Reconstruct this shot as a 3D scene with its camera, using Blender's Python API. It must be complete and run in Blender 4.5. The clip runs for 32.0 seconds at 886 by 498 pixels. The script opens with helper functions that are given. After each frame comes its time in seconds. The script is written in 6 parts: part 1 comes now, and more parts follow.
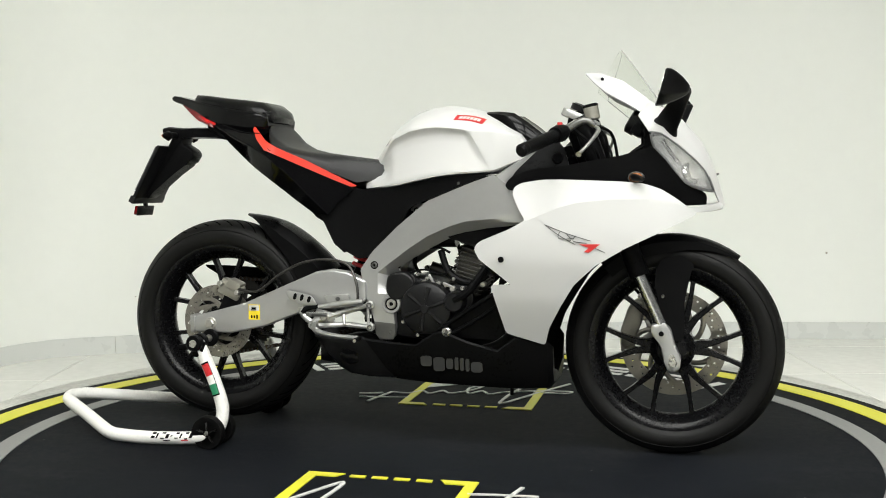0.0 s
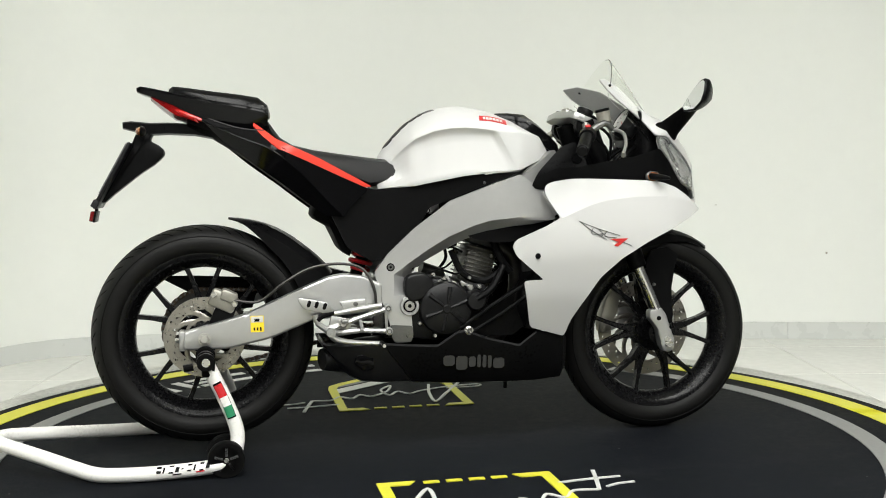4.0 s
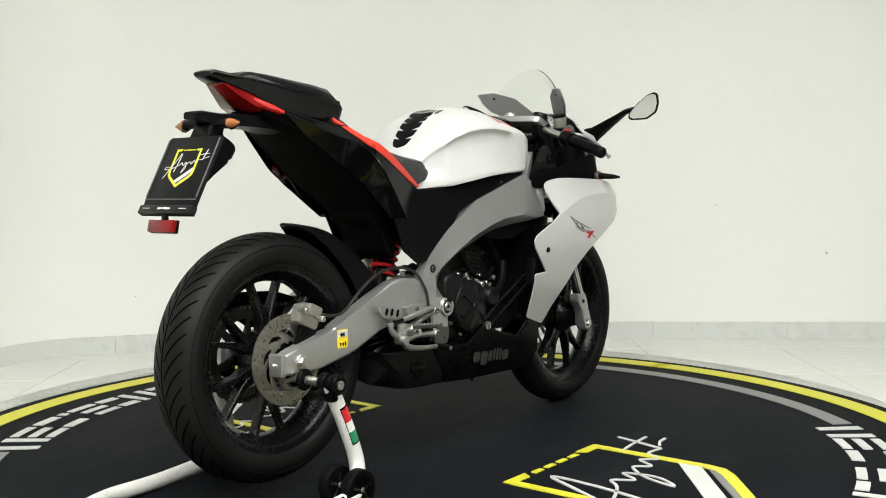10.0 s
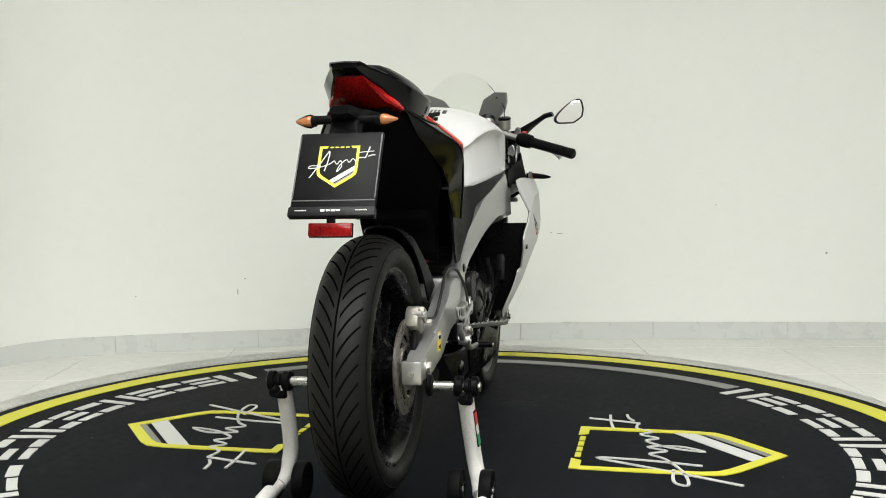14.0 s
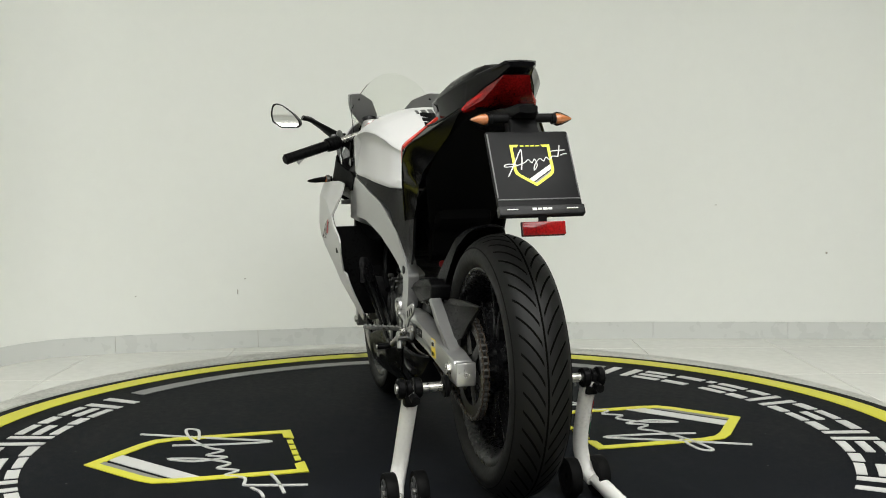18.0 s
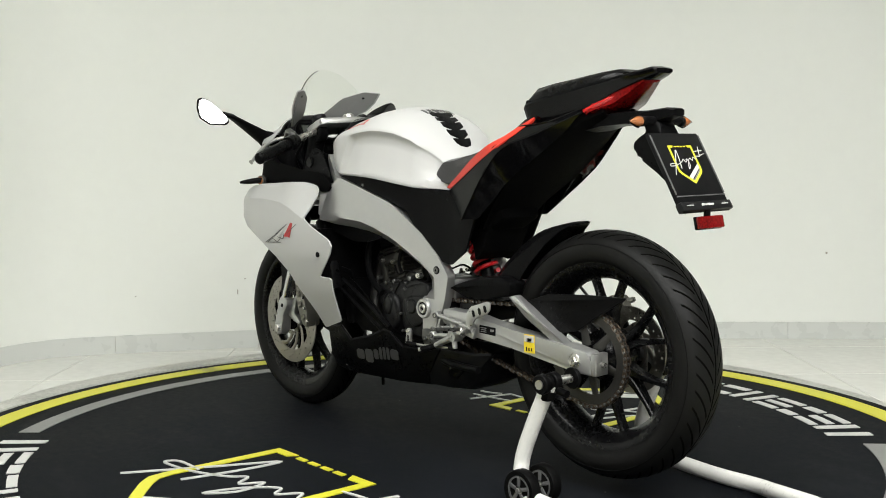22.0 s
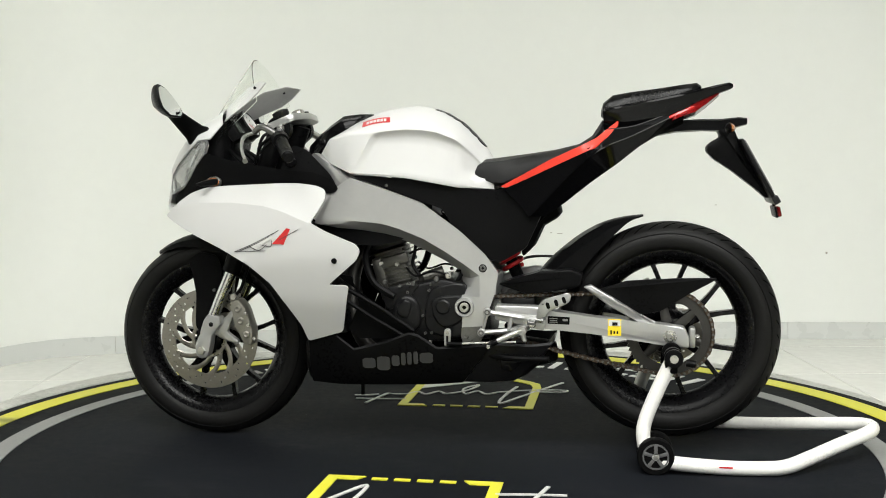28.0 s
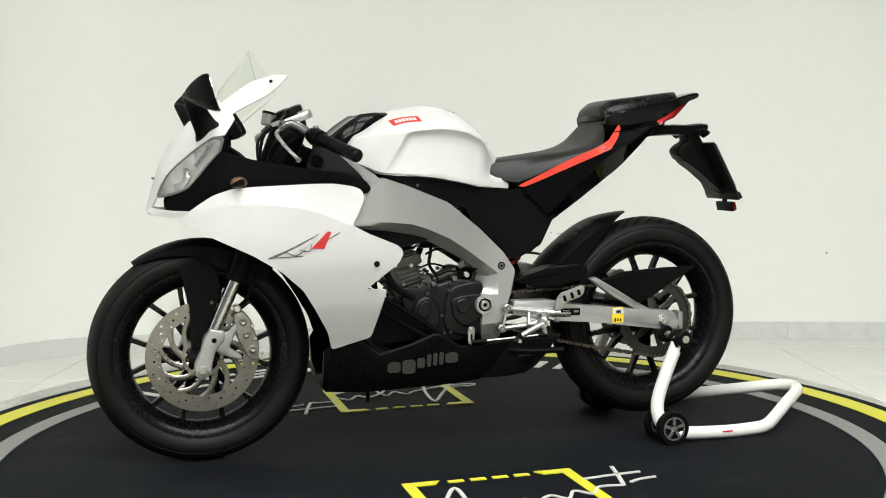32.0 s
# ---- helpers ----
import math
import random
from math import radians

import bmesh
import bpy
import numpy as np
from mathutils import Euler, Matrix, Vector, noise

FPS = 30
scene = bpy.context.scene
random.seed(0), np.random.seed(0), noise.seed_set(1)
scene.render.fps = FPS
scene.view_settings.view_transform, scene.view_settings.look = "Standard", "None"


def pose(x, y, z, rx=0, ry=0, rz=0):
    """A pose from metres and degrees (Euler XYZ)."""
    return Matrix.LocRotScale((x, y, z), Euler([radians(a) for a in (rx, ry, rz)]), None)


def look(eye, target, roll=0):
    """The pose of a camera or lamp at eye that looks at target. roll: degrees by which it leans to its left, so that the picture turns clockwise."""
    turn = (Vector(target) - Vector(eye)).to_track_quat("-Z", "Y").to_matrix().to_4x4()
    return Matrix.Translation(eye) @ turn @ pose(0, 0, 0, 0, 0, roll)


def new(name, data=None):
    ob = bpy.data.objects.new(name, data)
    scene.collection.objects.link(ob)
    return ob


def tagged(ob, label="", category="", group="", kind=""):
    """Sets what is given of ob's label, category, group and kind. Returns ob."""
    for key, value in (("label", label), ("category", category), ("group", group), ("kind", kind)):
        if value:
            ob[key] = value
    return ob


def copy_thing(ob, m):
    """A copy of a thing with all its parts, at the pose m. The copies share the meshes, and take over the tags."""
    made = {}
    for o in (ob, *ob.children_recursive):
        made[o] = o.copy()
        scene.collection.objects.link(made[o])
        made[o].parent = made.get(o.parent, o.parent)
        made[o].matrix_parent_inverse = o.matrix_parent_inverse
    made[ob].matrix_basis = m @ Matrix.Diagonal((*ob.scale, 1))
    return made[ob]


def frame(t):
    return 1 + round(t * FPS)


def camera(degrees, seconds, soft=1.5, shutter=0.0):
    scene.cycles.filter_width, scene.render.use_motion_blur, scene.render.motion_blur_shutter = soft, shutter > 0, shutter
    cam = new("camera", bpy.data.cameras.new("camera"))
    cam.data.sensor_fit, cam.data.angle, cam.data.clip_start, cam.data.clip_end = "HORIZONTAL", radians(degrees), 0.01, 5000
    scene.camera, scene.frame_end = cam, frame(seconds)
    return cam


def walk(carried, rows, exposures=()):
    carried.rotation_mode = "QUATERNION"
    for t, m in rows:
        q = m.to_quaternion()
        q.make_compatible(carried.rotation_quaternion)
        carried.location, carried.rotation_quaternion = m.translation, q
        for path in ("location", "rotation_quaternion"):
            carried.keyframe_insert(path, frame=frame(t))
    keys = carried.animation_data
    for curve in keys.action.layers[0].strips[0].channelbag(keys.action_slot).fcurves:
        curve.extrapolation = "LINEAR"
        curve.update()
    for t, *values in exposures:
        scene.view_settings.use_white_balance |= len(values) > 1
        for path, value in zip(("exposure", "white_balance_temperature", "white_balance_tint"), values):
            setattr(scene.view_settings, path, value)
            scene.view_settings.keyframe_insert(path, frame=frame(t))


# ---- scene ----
cam = camera(46.09, 32.0, 1.0)
YAW, PITCH = 0.00646, 0.07631
EYE = Vector((0.0, -3.0452, 0.7978))
AIM = Vector((math.sin(YAW) * math.cos(PITCH), math.cos(YAW) * math.cos(PITCH), -math.sin(PITCH)))
STAND = look(EYE, EYE + AIM, -0.416)
walk(cam, [(0.0, STAND), (32.0, STAND)],
     exposures=[(0.0, 0.0), (6.0, 0.0), (9.0, 0.0), (12.0, 0.0), (13.0, -0.03), (14.0, -0.13), (16.5, -0.31), (19.0, -0.30), (21.0, -0.19), (23.0, -0.09), (25.0, -0.02), (28.0, 0.0), (32.0, 0.0)])

# ---- light: a dim grey world outside, three ceiling panels inside ----
world = bpy.data.worlds.new("world")
scene.world = world
world.use_nodes = True
world.node_tree.nodes["Background"].inputs[0].default_value = (0.8, 0.85, 0.9, 1)
world.node_tree.nodes["Background"].inputs[1].default_value = 0.15
PANELS = [(-0.5, -5.0), (1.45, -5.0), (-0.5, -3.4), (1.45, -3.4), (-0.5, -1.8), (1.45, -1.8)]
CEIL = 3.0
for px_, py_ in PANELS:
    lamp = bpy.data.lights.new("panel_light", "AREA")
    lamp.shape, lamp.size, lamp.size_y = "RECTANGLE", 1.60, 1.20
    lamp.energy = 41
    lamp.color = (0.98, 1.0, 0.985)
    ob = new("panel_light", lamp)
    ob.matrix_world = pose(px_, py_, CEIL - 0.05)


# ---- materials ----
def mat(name, col, rough=0.5, metal=0.0, var=0.12, scale=12.0, bump=0.0, bscale=150.0, coat=0.0, spec=0.5, rvar=0.1, alpha=None, trans=0.0, emit=0.0):
    m = bpy.data.materials.new(name)
    m.use_nodes = True
    n, l = m.node_tree.nodes, m.node_tree.links
    b = n["Principled BSDF"]
    b.inputs["Base Color"].default_value = (*col, 1)
    b.inputs["Metallic"].default_value = metal
    b.inputs["Coat Weight"].default_value = coat
    b.inputs["Coat Roughness"].default_value = 0.05
    b.inputs["Specular IOR Level"].default_value = spec
    b.inputs["Transmission Weight"].default_value = trans
    if emit:
        b.inputs["Emission Color"].default_value = (*col, 1)
        b.inputs["Emission Strength"].default_value = emit
    tc = n.new("ShaderNodeTexCoord")
    if var > 0:
        big, fine = n.new("ShaderNodeTexNoise"), n.new("ShaderNodeTexNoise")
        big.inputs["Scale"].default_value, fine.inputs["Scale"].default_value = scale * 0.25, scale * 6
        big.inputs["Detail"].default_value = 4
        l.new(tc.outputs["Object"], big.inputs["Vector"])
        l.new(tc.outputs["Object"], fine.inputs["Vector"])
        add = n.new("ShaderNodeMath")
        l.new(big.outputs[0], add.inputs[0])
        l.new(fine.outputs[0], add.inputs[1])
        mr = n.new("ShaderNodeMapRange")
        mr.inputs[1].default_value, mr.inputs[2].default_value = 0.6, 1.4
        mr.inputs[3].default_value, mr.inputs[4].default_value = 1 - var, 1 + var
        l.new(add.outputs[0], mr.inputs[0])
        mix = n.new("ShaderNodeVectorMath")
        mix.operation = "SCALE"
        mix.inputs[0].default_value = col
        l.new(mr.outputs[0], mix.inputs["Scale"])
        l.new(mix.outputs[0], b.inputs["Base Color"])
        rr = n.new("ShaderNodeMapRange")
        rr.inputs[1].default_value, rr.inputs[2].default_value = 0.6, 1.4
        rr.inputs[3].default_value, rr.inputs[4].default_value = max(rough - rvar, 0.02), min(rough + rvar, 1)
        l.new(add.outputs[0], rr.inputs[0])
        l.new(rr.outputs[0], b.inputs["Roughness"])
    else:
        b.inputs["Roughness"].default_value = rough
    if bump > 0:
        nz, bp = n.new("ShaderNodeTexNoise"), n.new("ShaderNodeBump")
        nz.inputs["Scale"].default_value = bscale
        bp.inputs["Strength"].default_value, bp.inputs["Distance"].default_value = bump, 0.002
        l.new(tc.outputs["Object"], nz.inputs["Vector"])
        l.new(nz.outputs[0], bp.inputs["Height"])
        l.new(bp.outputs[0], b.inputs["Normal"])
    return m


M_WALL = mat("wall_paint", (0.86, 0.876, 0.835), 0.75, var=0.012, scale=3, bump=0.04, bscale=60)
M_UNSEEN_WALL = mat("unseen_dark_wall", (0.10, 0.10, 0.10), 0.8, var=0.05, scale=2)
M_SCUFF = mat("wall_scuff", (0.42, 0.40, 0.35), 0.8, var=0.2)
M_CEIL = mat("ceiling_paint", (0.82, 0.82, 0.80), 0.8, var=0.02, scale=2)
M_TILE = mat("white_floor_tile", (0.70, 0.70, 0.655), 0.16, var=0.03, scale=4, spec=0.5, rvar=0.05)
M_GROUT = mat("grout", (0.5, 0.49, 0.46), 0.8, var=0.1)
M_BASE = mat("marble_skirting", (0.66, 0.675, 0.65), 0.3, var=0.012, scale=2.5)
M_CONC = mat("grey_concrete_edge", (0.45, 0.45, 0.42), 0.8, var=0.3, scale=14, bump=0.3, bscale=90)
M_MAT = mat("black_rubber_mat", (0.0062, 0.0072, 0.0092), 0.72, var=0.6, scale=7, bump=0.25, bscale=500, spec=0.045)
def dusty(m, grey, speck):
    """Adds pale dust in smeared patches and a few bright specks to a dark material."""
    n, l = m.node_tree.nodes, m.node_tree.links
    b = n["Principled BSDF"]
    tc = n.new("ShaderNodeTexCoord")
    mp = n.new("ShaderNodeMapping")
    mp.inputs["Scale"].default_value = (1.0, 2.2, 1.0)
    nz = n.new("ShaderNodeTexNoise")
    nz.inputs["Scale"].default_value, nz.inputs["Detail"].default_value, nz.inputs["Roughness"].default_value = 2.6, 9, 0.68
    vo = n.new("ShaderNodeTexVoronoi")
    vo.inputs["Scale"].default_value = 9
    lo, sp = n.new("ShaderNodeMapRange"), n.new("ShaderNodeMapRange")
    lo.inputs[1].default_value, lo.inputs[2].default_value, lo.inputs[4].default_value = 0.52, 0.78, 0.8
    sp.inputs[1].default_value, sp.inputs[2].default_value, sp.inputs[3].default_value, sp.inputs[4].default_value = 0.018, 0.028, 1.0, 0.0
    l.new(tc.outputs["Object"], mp.inputs[0])
    l.new(mp.outputs[0], nz.inputs["Vector"])
    l.new(tc.outputs["Object"], vo.inputs["Vector"])
    l.new(nz.outputs[0], lo.inputs[0])
    l.new(vo.outputs["Distance"], sp.inputs[0])
    src = b.inputs["Base Color"].links[0].from_socket
    for fac, col in ((lo, grey), (sp, speck)):
        mx = n.new("ShaderNodeMix")
        mx.data_type = "RGBA"
        l.new(fac.outputs[0], mx.inputs[0])
        l.new(src, mx.inputs[6])
        mx.inputs[7].default_value = (*col, 1)
        src = mx.outputs[2]
    l.new(src, b.inputs["Base Color"])


dusty(M_MAT, (0.0155, 0.0165, 0.0185), (0.12, 0.12, 0.115))
M_YEL = mat("yellow_vinyl", (0.60, 0.58, 0.03), 0.5, var=0.06, scale=16)
M_WHT = mat("white_vinyl", (0.55, 0.55, 0.535), 0.5, var=0.06, scale=16)
M_GRY = mat("grey_vinyl", (0.19, 0.19, 0.185), 0.5, var=0.1, scale=16)
M_PAINT = mat("white_gloss_paint", (0.50, 0.50, 0.495), 0.30, var=0.002, scale=1.5, rvar=0.004, spec=0.18)
M_SILVER = mat("silver_painted_aluminium", (0.43, 0.43, 0.425), 0.33, metal=0.70, var=0.03, scale=9, bump=0.03, bscale=400, rvar=0.05)
M_ALU = mat("cast_aluminium", (0.44, 0.44, 0.43), 0.36, metal=0.85, var=0.05, scale=20, bump=0.04, bscale=500)
M_STEEL = mat("steel", (0.50, 0.49, 0.46), 0.30, metal=0.9, var=0.04, scale=20)
M_DISC = mat("worn_disc_steel", (0.27, 0.255, 0.225), 0.32, metal=0.9, var=0.12, scale=30)
M_CHROME = mat("chrome", (0.52, 0.52, 0.52), 0.20, metal=1.0, var=0.02)
M_MATTE = mat("matt_black_plastic", (0.0036, 0.0036, 0.0038), 0.33, var=0.25, scale=20, bump=0.15, bscale=900, spec=0.055)
M_GLOSS = mat("gloss_black_paint", (0.0022, 0.0022, 0.0025), 0.09, var=0.02, coat=0.06, rvar=0.02, spec=0.10)
M_TYRE_SIDE = mat("tyre_rubber", (0.0035, 0.0035, 0.0035), 0.6, var=0.3, scale=15, bump=0.08, bscale=300, spec=0.07)
M_RIM = mat("satin_black_rim_paint", (0.0036, 0.0036, 0.004), 0.26, var=0.15, scale=20, spec=0.18)
M_ENGINE = mat("dark_engine_metal", (0.0062, 0.0062, 0.0066), 0.34, metal=0.2, var=0.35, scale=25, bump=0.2, bscale=700, spec=0.26)
M_CYL = mat("engine_cylinder_metal", (0.085, 0.083, 0.075), 0.36, metal=0.8, var=0.2, scale=25, bump=0.15, bscale=500)
M_PILLION = mat("smooth_black_vinyl", (0.0032, 0.0032, 0.0034), 0.24, var=0.1, scale=20, bump=0.06, bscale=900, spec=0.16)
M_SEAT = mat("black_seat_vinyl", (0.009, 0.009, 0.0095), 0.42, var=0.12, scale=20, bump=0.25, bscale=1100, spec=0.3)
M_RED = mat("orange_red_vinyl", (0.60, 0.034, 0.018), 0.4, var=0.06, scale=20, bump=0.1, bscale=1000)
M_REDP = mat("red_print", (0.48, 0.016, 0.016), 0.35, var=0.03)
M_LAMP = mat("red_lamp_plastic", (0.14, 0.003, 0.003), 0.12, var=0.9, scale=40, coat=0.1, spec=0.3)
M_LAMPLIT = mat("red_lens_lit_colour", (0.42, 0.008, 0.008), 0.2, var=0.5, scale=60, coat=0.1)
M_AMBER = mat("amber_lens", (0.30, 0.105, 0.035), 0.12, var=0.7, scale=110, coat=0.4)
M_CLEAR = mat("clear_screen", (0.96, 0.97, 0.95), 0.02, var=0.0, trans=1.0)
M_CLEAR.node_tree.nodes["Principled BSDF"].inputs["IOR"].default_value = 1.12
M_LENS = mat("headlamp_lens", (0.93, 0.94, 0.94), 0.04, var=0.0, trans=0.92)
M_LENS.node_tree.nodes["Principled BSDF"].inputs["IOR"].default_value = 1.2
M_REFL = mat("lamp_reflector", (0.55, 0.55, 0.535), 0.25, metal=0.35, var=0.1, scale=60)
M_MIRROR = mat("mirror_glass", (0.85, 0.86, 0.86), 0.02, metal=1.0, var=0.0)
M_DECAL = mat("grey_decal", (0.030, 0.030, 0.030), 0.4, var=0.05)
M_CHAIN = mat("bronze_chain", (0.085, 0.062, 0.045), 0.4, metal=0.8, var=0.3, scale=60)
M_SPROCK = mat("dark_sprocket_steel", (0.05, 0.048, 0.045), 0.4, metal=0.8, var=0.25, scale=60)
M_CALIPER = mat("bronze_grey_caliper", (0.26, 0.25, 0.215), 0.42, metal=0.5, var=0.12, scale=50)
M_STAND = mat("white_powder_coat", (0.78, 0.77, 0.74), 0.32, var=0.05, scale=22, coat=0.2)
M_STICKY = mat("yellow_sticker", (0.80, 0.60, 0.02), 0.4, var=0.03)
M_GREEN = mat("green_print", (0.02, 0.22, 0.10), 0.4, var=0.03)
M_SPRING = mat("red_spring_paint", (0.55, 0.015, 0.02), 0.3, var=0.08, coat=0.3)
M_GREYPL = mat("grey_plastic", (0.10, 0.10, 0.10), 0.45, var=0.1, scale=20, bump=0.1, bscale=800)
M_STAYG = mat("grey_screen_stay_plastic", (0.24, 0.24, 0.235), 0.45, var=0.06, scale=20)
M_DIFF = mat("lit_diffuser", (1.0, 0.985, 0.93), 0.5, var=0.0, emit=4.0)
M_PLATE = mat("black_show_plate", (0.006, 0.006, 0.0064), 0.4, var=0.1, scale=6, spec=0.10)
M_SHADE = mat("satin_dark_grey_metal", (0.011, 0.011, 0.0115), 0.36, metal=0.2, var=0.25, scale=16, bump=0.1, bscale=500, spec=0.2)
M_CAST = mat("dark_cast_metal", (0.14, 0.14, 0.135), 0.32, metal=0.85, var=0.15, scale=25, bump=0.08, bscale=500)
M_DULL = mat("dull_black_plastic", (0.0030, 0.0030, 0.0031), 0.6, var=0.25, scale=20, bump=0.1, bscale=700, spec=0.02)
M_DASH = mat("dash_glass", (0.05, 0.055, 0.05), 0.08, var=0.1)
M_DIAL = mat("dial_face", (0.55, 0.55, 0.53), 0.4, var=0.05)


def tread_material(limit):
    """Rubber with slanting grooves: the wheel's angle and the height over its middle plane lay them out."""
    m = mat("tread_rubber", (0.0030, 0.0029, 0.0027), 0.55, var=0.4, scale=15, bump=0.1, bscale=400, spec=0.055)
    n, l = m.node_tree.nodes, m.node_tree.links
    b = n["Principled BSDF"]
    tc, sp = n.new("ShaderNodeTexCoord"), n.new("ShaderNodeSeparateXYZ")
    l.new(tc.outputs["Object"], sp.inputs[0])

    def op(kind, a, c=None, v=None):
        q = n.new("ShaderNodeMath")
        q.operation = kind
        l.new(a, q.inputs[0])
        if c is not None:
            l.new(c, q.inputs[1])
        if v is not None:
            q.inputs[1].default_value = v
        return q.outputs[0]

    ang = op("ARCTAN2", sp.outputs["Z"], sp.outputs["X"])
    side = op("ABSOLUTE", sp.outputs["Y"])
    sgn = op("SIGN", sp.outputs["Y"])
    turn = op("MULTIPLY", ang, v=46 / (2 * math.pi))
    slant = op("MULTIPLY", op("POWER", op("MULTIPLY", side, v=15.0), v=0.7), v=2.7)
    ph = op("FRACT", op("ADD", op("ADD", turn, slant), op("MULTIPLY", sgn, v=0.25)))
    d = op("ABSOLUTE", op("SUBTRACT", ph, v=0.5))
    inside = op("LESS_THAN", d, op("SUBTRACT", op("MULTIPLY", op("SUBTRACT", side, v=limit), v=-1.0), v=-0.075))
    mid = op("LESS_THAN", side, v=0.0022)
    edge = op("MULTIPLY", op("LESS_THAN", side, v=limit), op("GREATER_THAN", side, v=0.007))
    gro = op("MAXIMUM", op("MULTIPLY", inside, edge), mid)
    inv = op("SUBTRACT", gro, v=1.0)
    bp = n.new("ShaderNodeBump")
    bp.inputs["Strength"].default_value, bp.inputs["Distance"].default_value = 0.9, 0.004
    l.new(op("MULTIPLY", inv, v=-1.0), bp.inputs["Height"])
    bp.invert = False
    l.new(bp.outputs[0], b.inputs["Normal"])
    # the grooves' shade goes into the colour: darker rubber, no specular
    mixn = n.new("ShaderNodeMix")
    mixn.data_type = "RGBA"
    l.new(gro, mixn.inputs[0])
    src = b.inputs["Base Color"].links[0].from_socket
    l.new(src, mixn.inputs[6])
    mixn.inputs[7].default_value = (0.0025, 0.0025, 0.0023, 1)
    l.new(op("MULTIPLY", op("SUBTRACT", gro, v=1.0), v=-0.2), b.inputs["Specular IOR Level"])
    l.new(mixn.outputs[2], b.inputs["Base Color"])
    return m


M_TYRE = tread_material(0.050)
M_TYRE_FRONT = tread_material(0.026)


# ---- mesh helpers ----
def finish(bm, angle=35):
    me = bpy.data.meshes.new("mesh")
    bmesh.ops.recalc_face_normals(bm, faces=bm.faces)
    bm.to_mesh(me)
    bm.free()
    me.shade_smooth()
    me.set_sharp_from_angle(angle=radians(angle))
    return me


def part(name, bm, material, parent=None, label="", angle=35):
    me = finish(bm, angle) if isinstance(bm, bmesh.types.BMesh) else bm
    if not me.materials:
        me.materials.append(material)
    me.name = name
    ob = new(name, me)
    if parent is not None:
        ob.parent = parent
    if label:
        ob["label"] = label
    return ob


def box(size, at=(0, 0, 0), bevel=0.0, rot=None, seg=2, bm=None):
    bm = bm or bmesh.new()
    m = Matrix.Translation(at) @ (rot or Matrix()) @ Matrix.Diagonal((*size, 1))
    r = bmesh.ops.create_cube(bm, size=1, matrix=m)
    if bevel:
        es = list({e for v in r["verts"] for e in v.link_edges})
        bmesh.ops.bevel(bm, geom=es, offset=bevel, segments=seg, affect="EDGES", profile=0.5)
    return bm


def smooth_line(pts, n=6, closed=False):
    """Catmull-Rom points through pts."""
    p = [Vector(q) for q in pts]
    if len(p) < 3:
        return p
    out, k = [], len(p)
    for i in range(k if closed else k - 1):
        if closed:
            a, b, c, d = p[(i - 1) % k], p[i], p[(i + 1) % k], p[(i + 2) % k]
        else:
            a, b, c, d = p[max(i - 1, 0)], p[i], p[i + 1], p[min(i + 2, k - 1)]
        for j in range(n):
            t = j / n
            out.append(0.5 * (2 * b + (c - a) * t + (2 * a - 5 * b + 4 * c - d) * t * t + (3 * b - a - 3 * c + d) * t ** 3))
    if not closed:
        out.append(p[-1])
    return out


def tube(pts, r, n=12, smooth=6, bm=None, caps=True):
    """A round bar along pts; r is one radius or a radius for each of pts."""
    bm = bm or bmesh.new()
    line = smooth_line(pts, smooth) if smooth and len(pts) > 2 else [Vector(p) for p in pts]
    rs = [r] * len(line) if isinstance(r, (int, float)) else list(np.interp(np.linspace(0, 1, len(line)), np.linspace(0, 1, len(r)), r))
    up, rings = None, []
    for i, p in enumerate(line):
        d = (line[min(i + 1, len(line) - 1)] - line[max(i - 1, 0)]).normalized()
        if up is None:
            up = d.orthogonal().normalized()
        up = (up - d * up.dot(d)).normalized()
        side = d.cross(up)
        rings.append([bm.verts.new(p + (up * math.cos(2 * math.pi * k / n) + side * math.sin(2 * math.pi * k / n)) * rs[i]) for k in range(n)])
    for a, b in zip(rings, rings[1:]):
        for k in range(n):
            bm.faces.new((a[k], a[(k + 1) % n], b[(k + 1) % n], b[k]))
    if caps:
        bm.faces.new(rings[0][::-1])
        bm.faces.new(rings[-1])
    return bm


def lathe(profile, n=48, at=(0, 0, 0), axis="y", bm=None, closed=False):
    """Turns (radius, along) pairs round an axis through at."""
    bm = bm or bmesh.new()
    at = Vector(at)
    rings = []
    for r, a in profile:
        ring = []
        for k in range(n):
            c, s = math.cos(2 * math.pi * k / n) * r, math.sin(2 * math.pi * k / n) * r
            v = {"y": (c, a, s), "x": (a, c, s), "z": (c, s, a)}[axis]
            ring.append(bm.verts.new(at + Vector(v)))
        rings.append(ring)
    pairs = list(zip(rings, rings[1:])) + ([(rings[-1], rings[0])] if closed else [])
    for a, b in pairs:
        for k in range(n):
            bm.faces.new((a[k], a[(k + 1) % n], b[(k + 1) % n], b[k]))
    if not closed:
        bm.faces.new(rings[0][::-1])
        bm.faces.new(rings[-1])
    return bm


def disc_y(r, y0, y1, at, n=24, bev=0.002, bm=None):
    lo, hi = min(y0, y1), max(y0, y1)
    bev = min(bev, (hi - lo) / 3, r / 3)
    return lathe([(r - bev, lo), (r, lo + bev), (r, hi - bev), (r - bev, hi)], n, at, "y", bm)


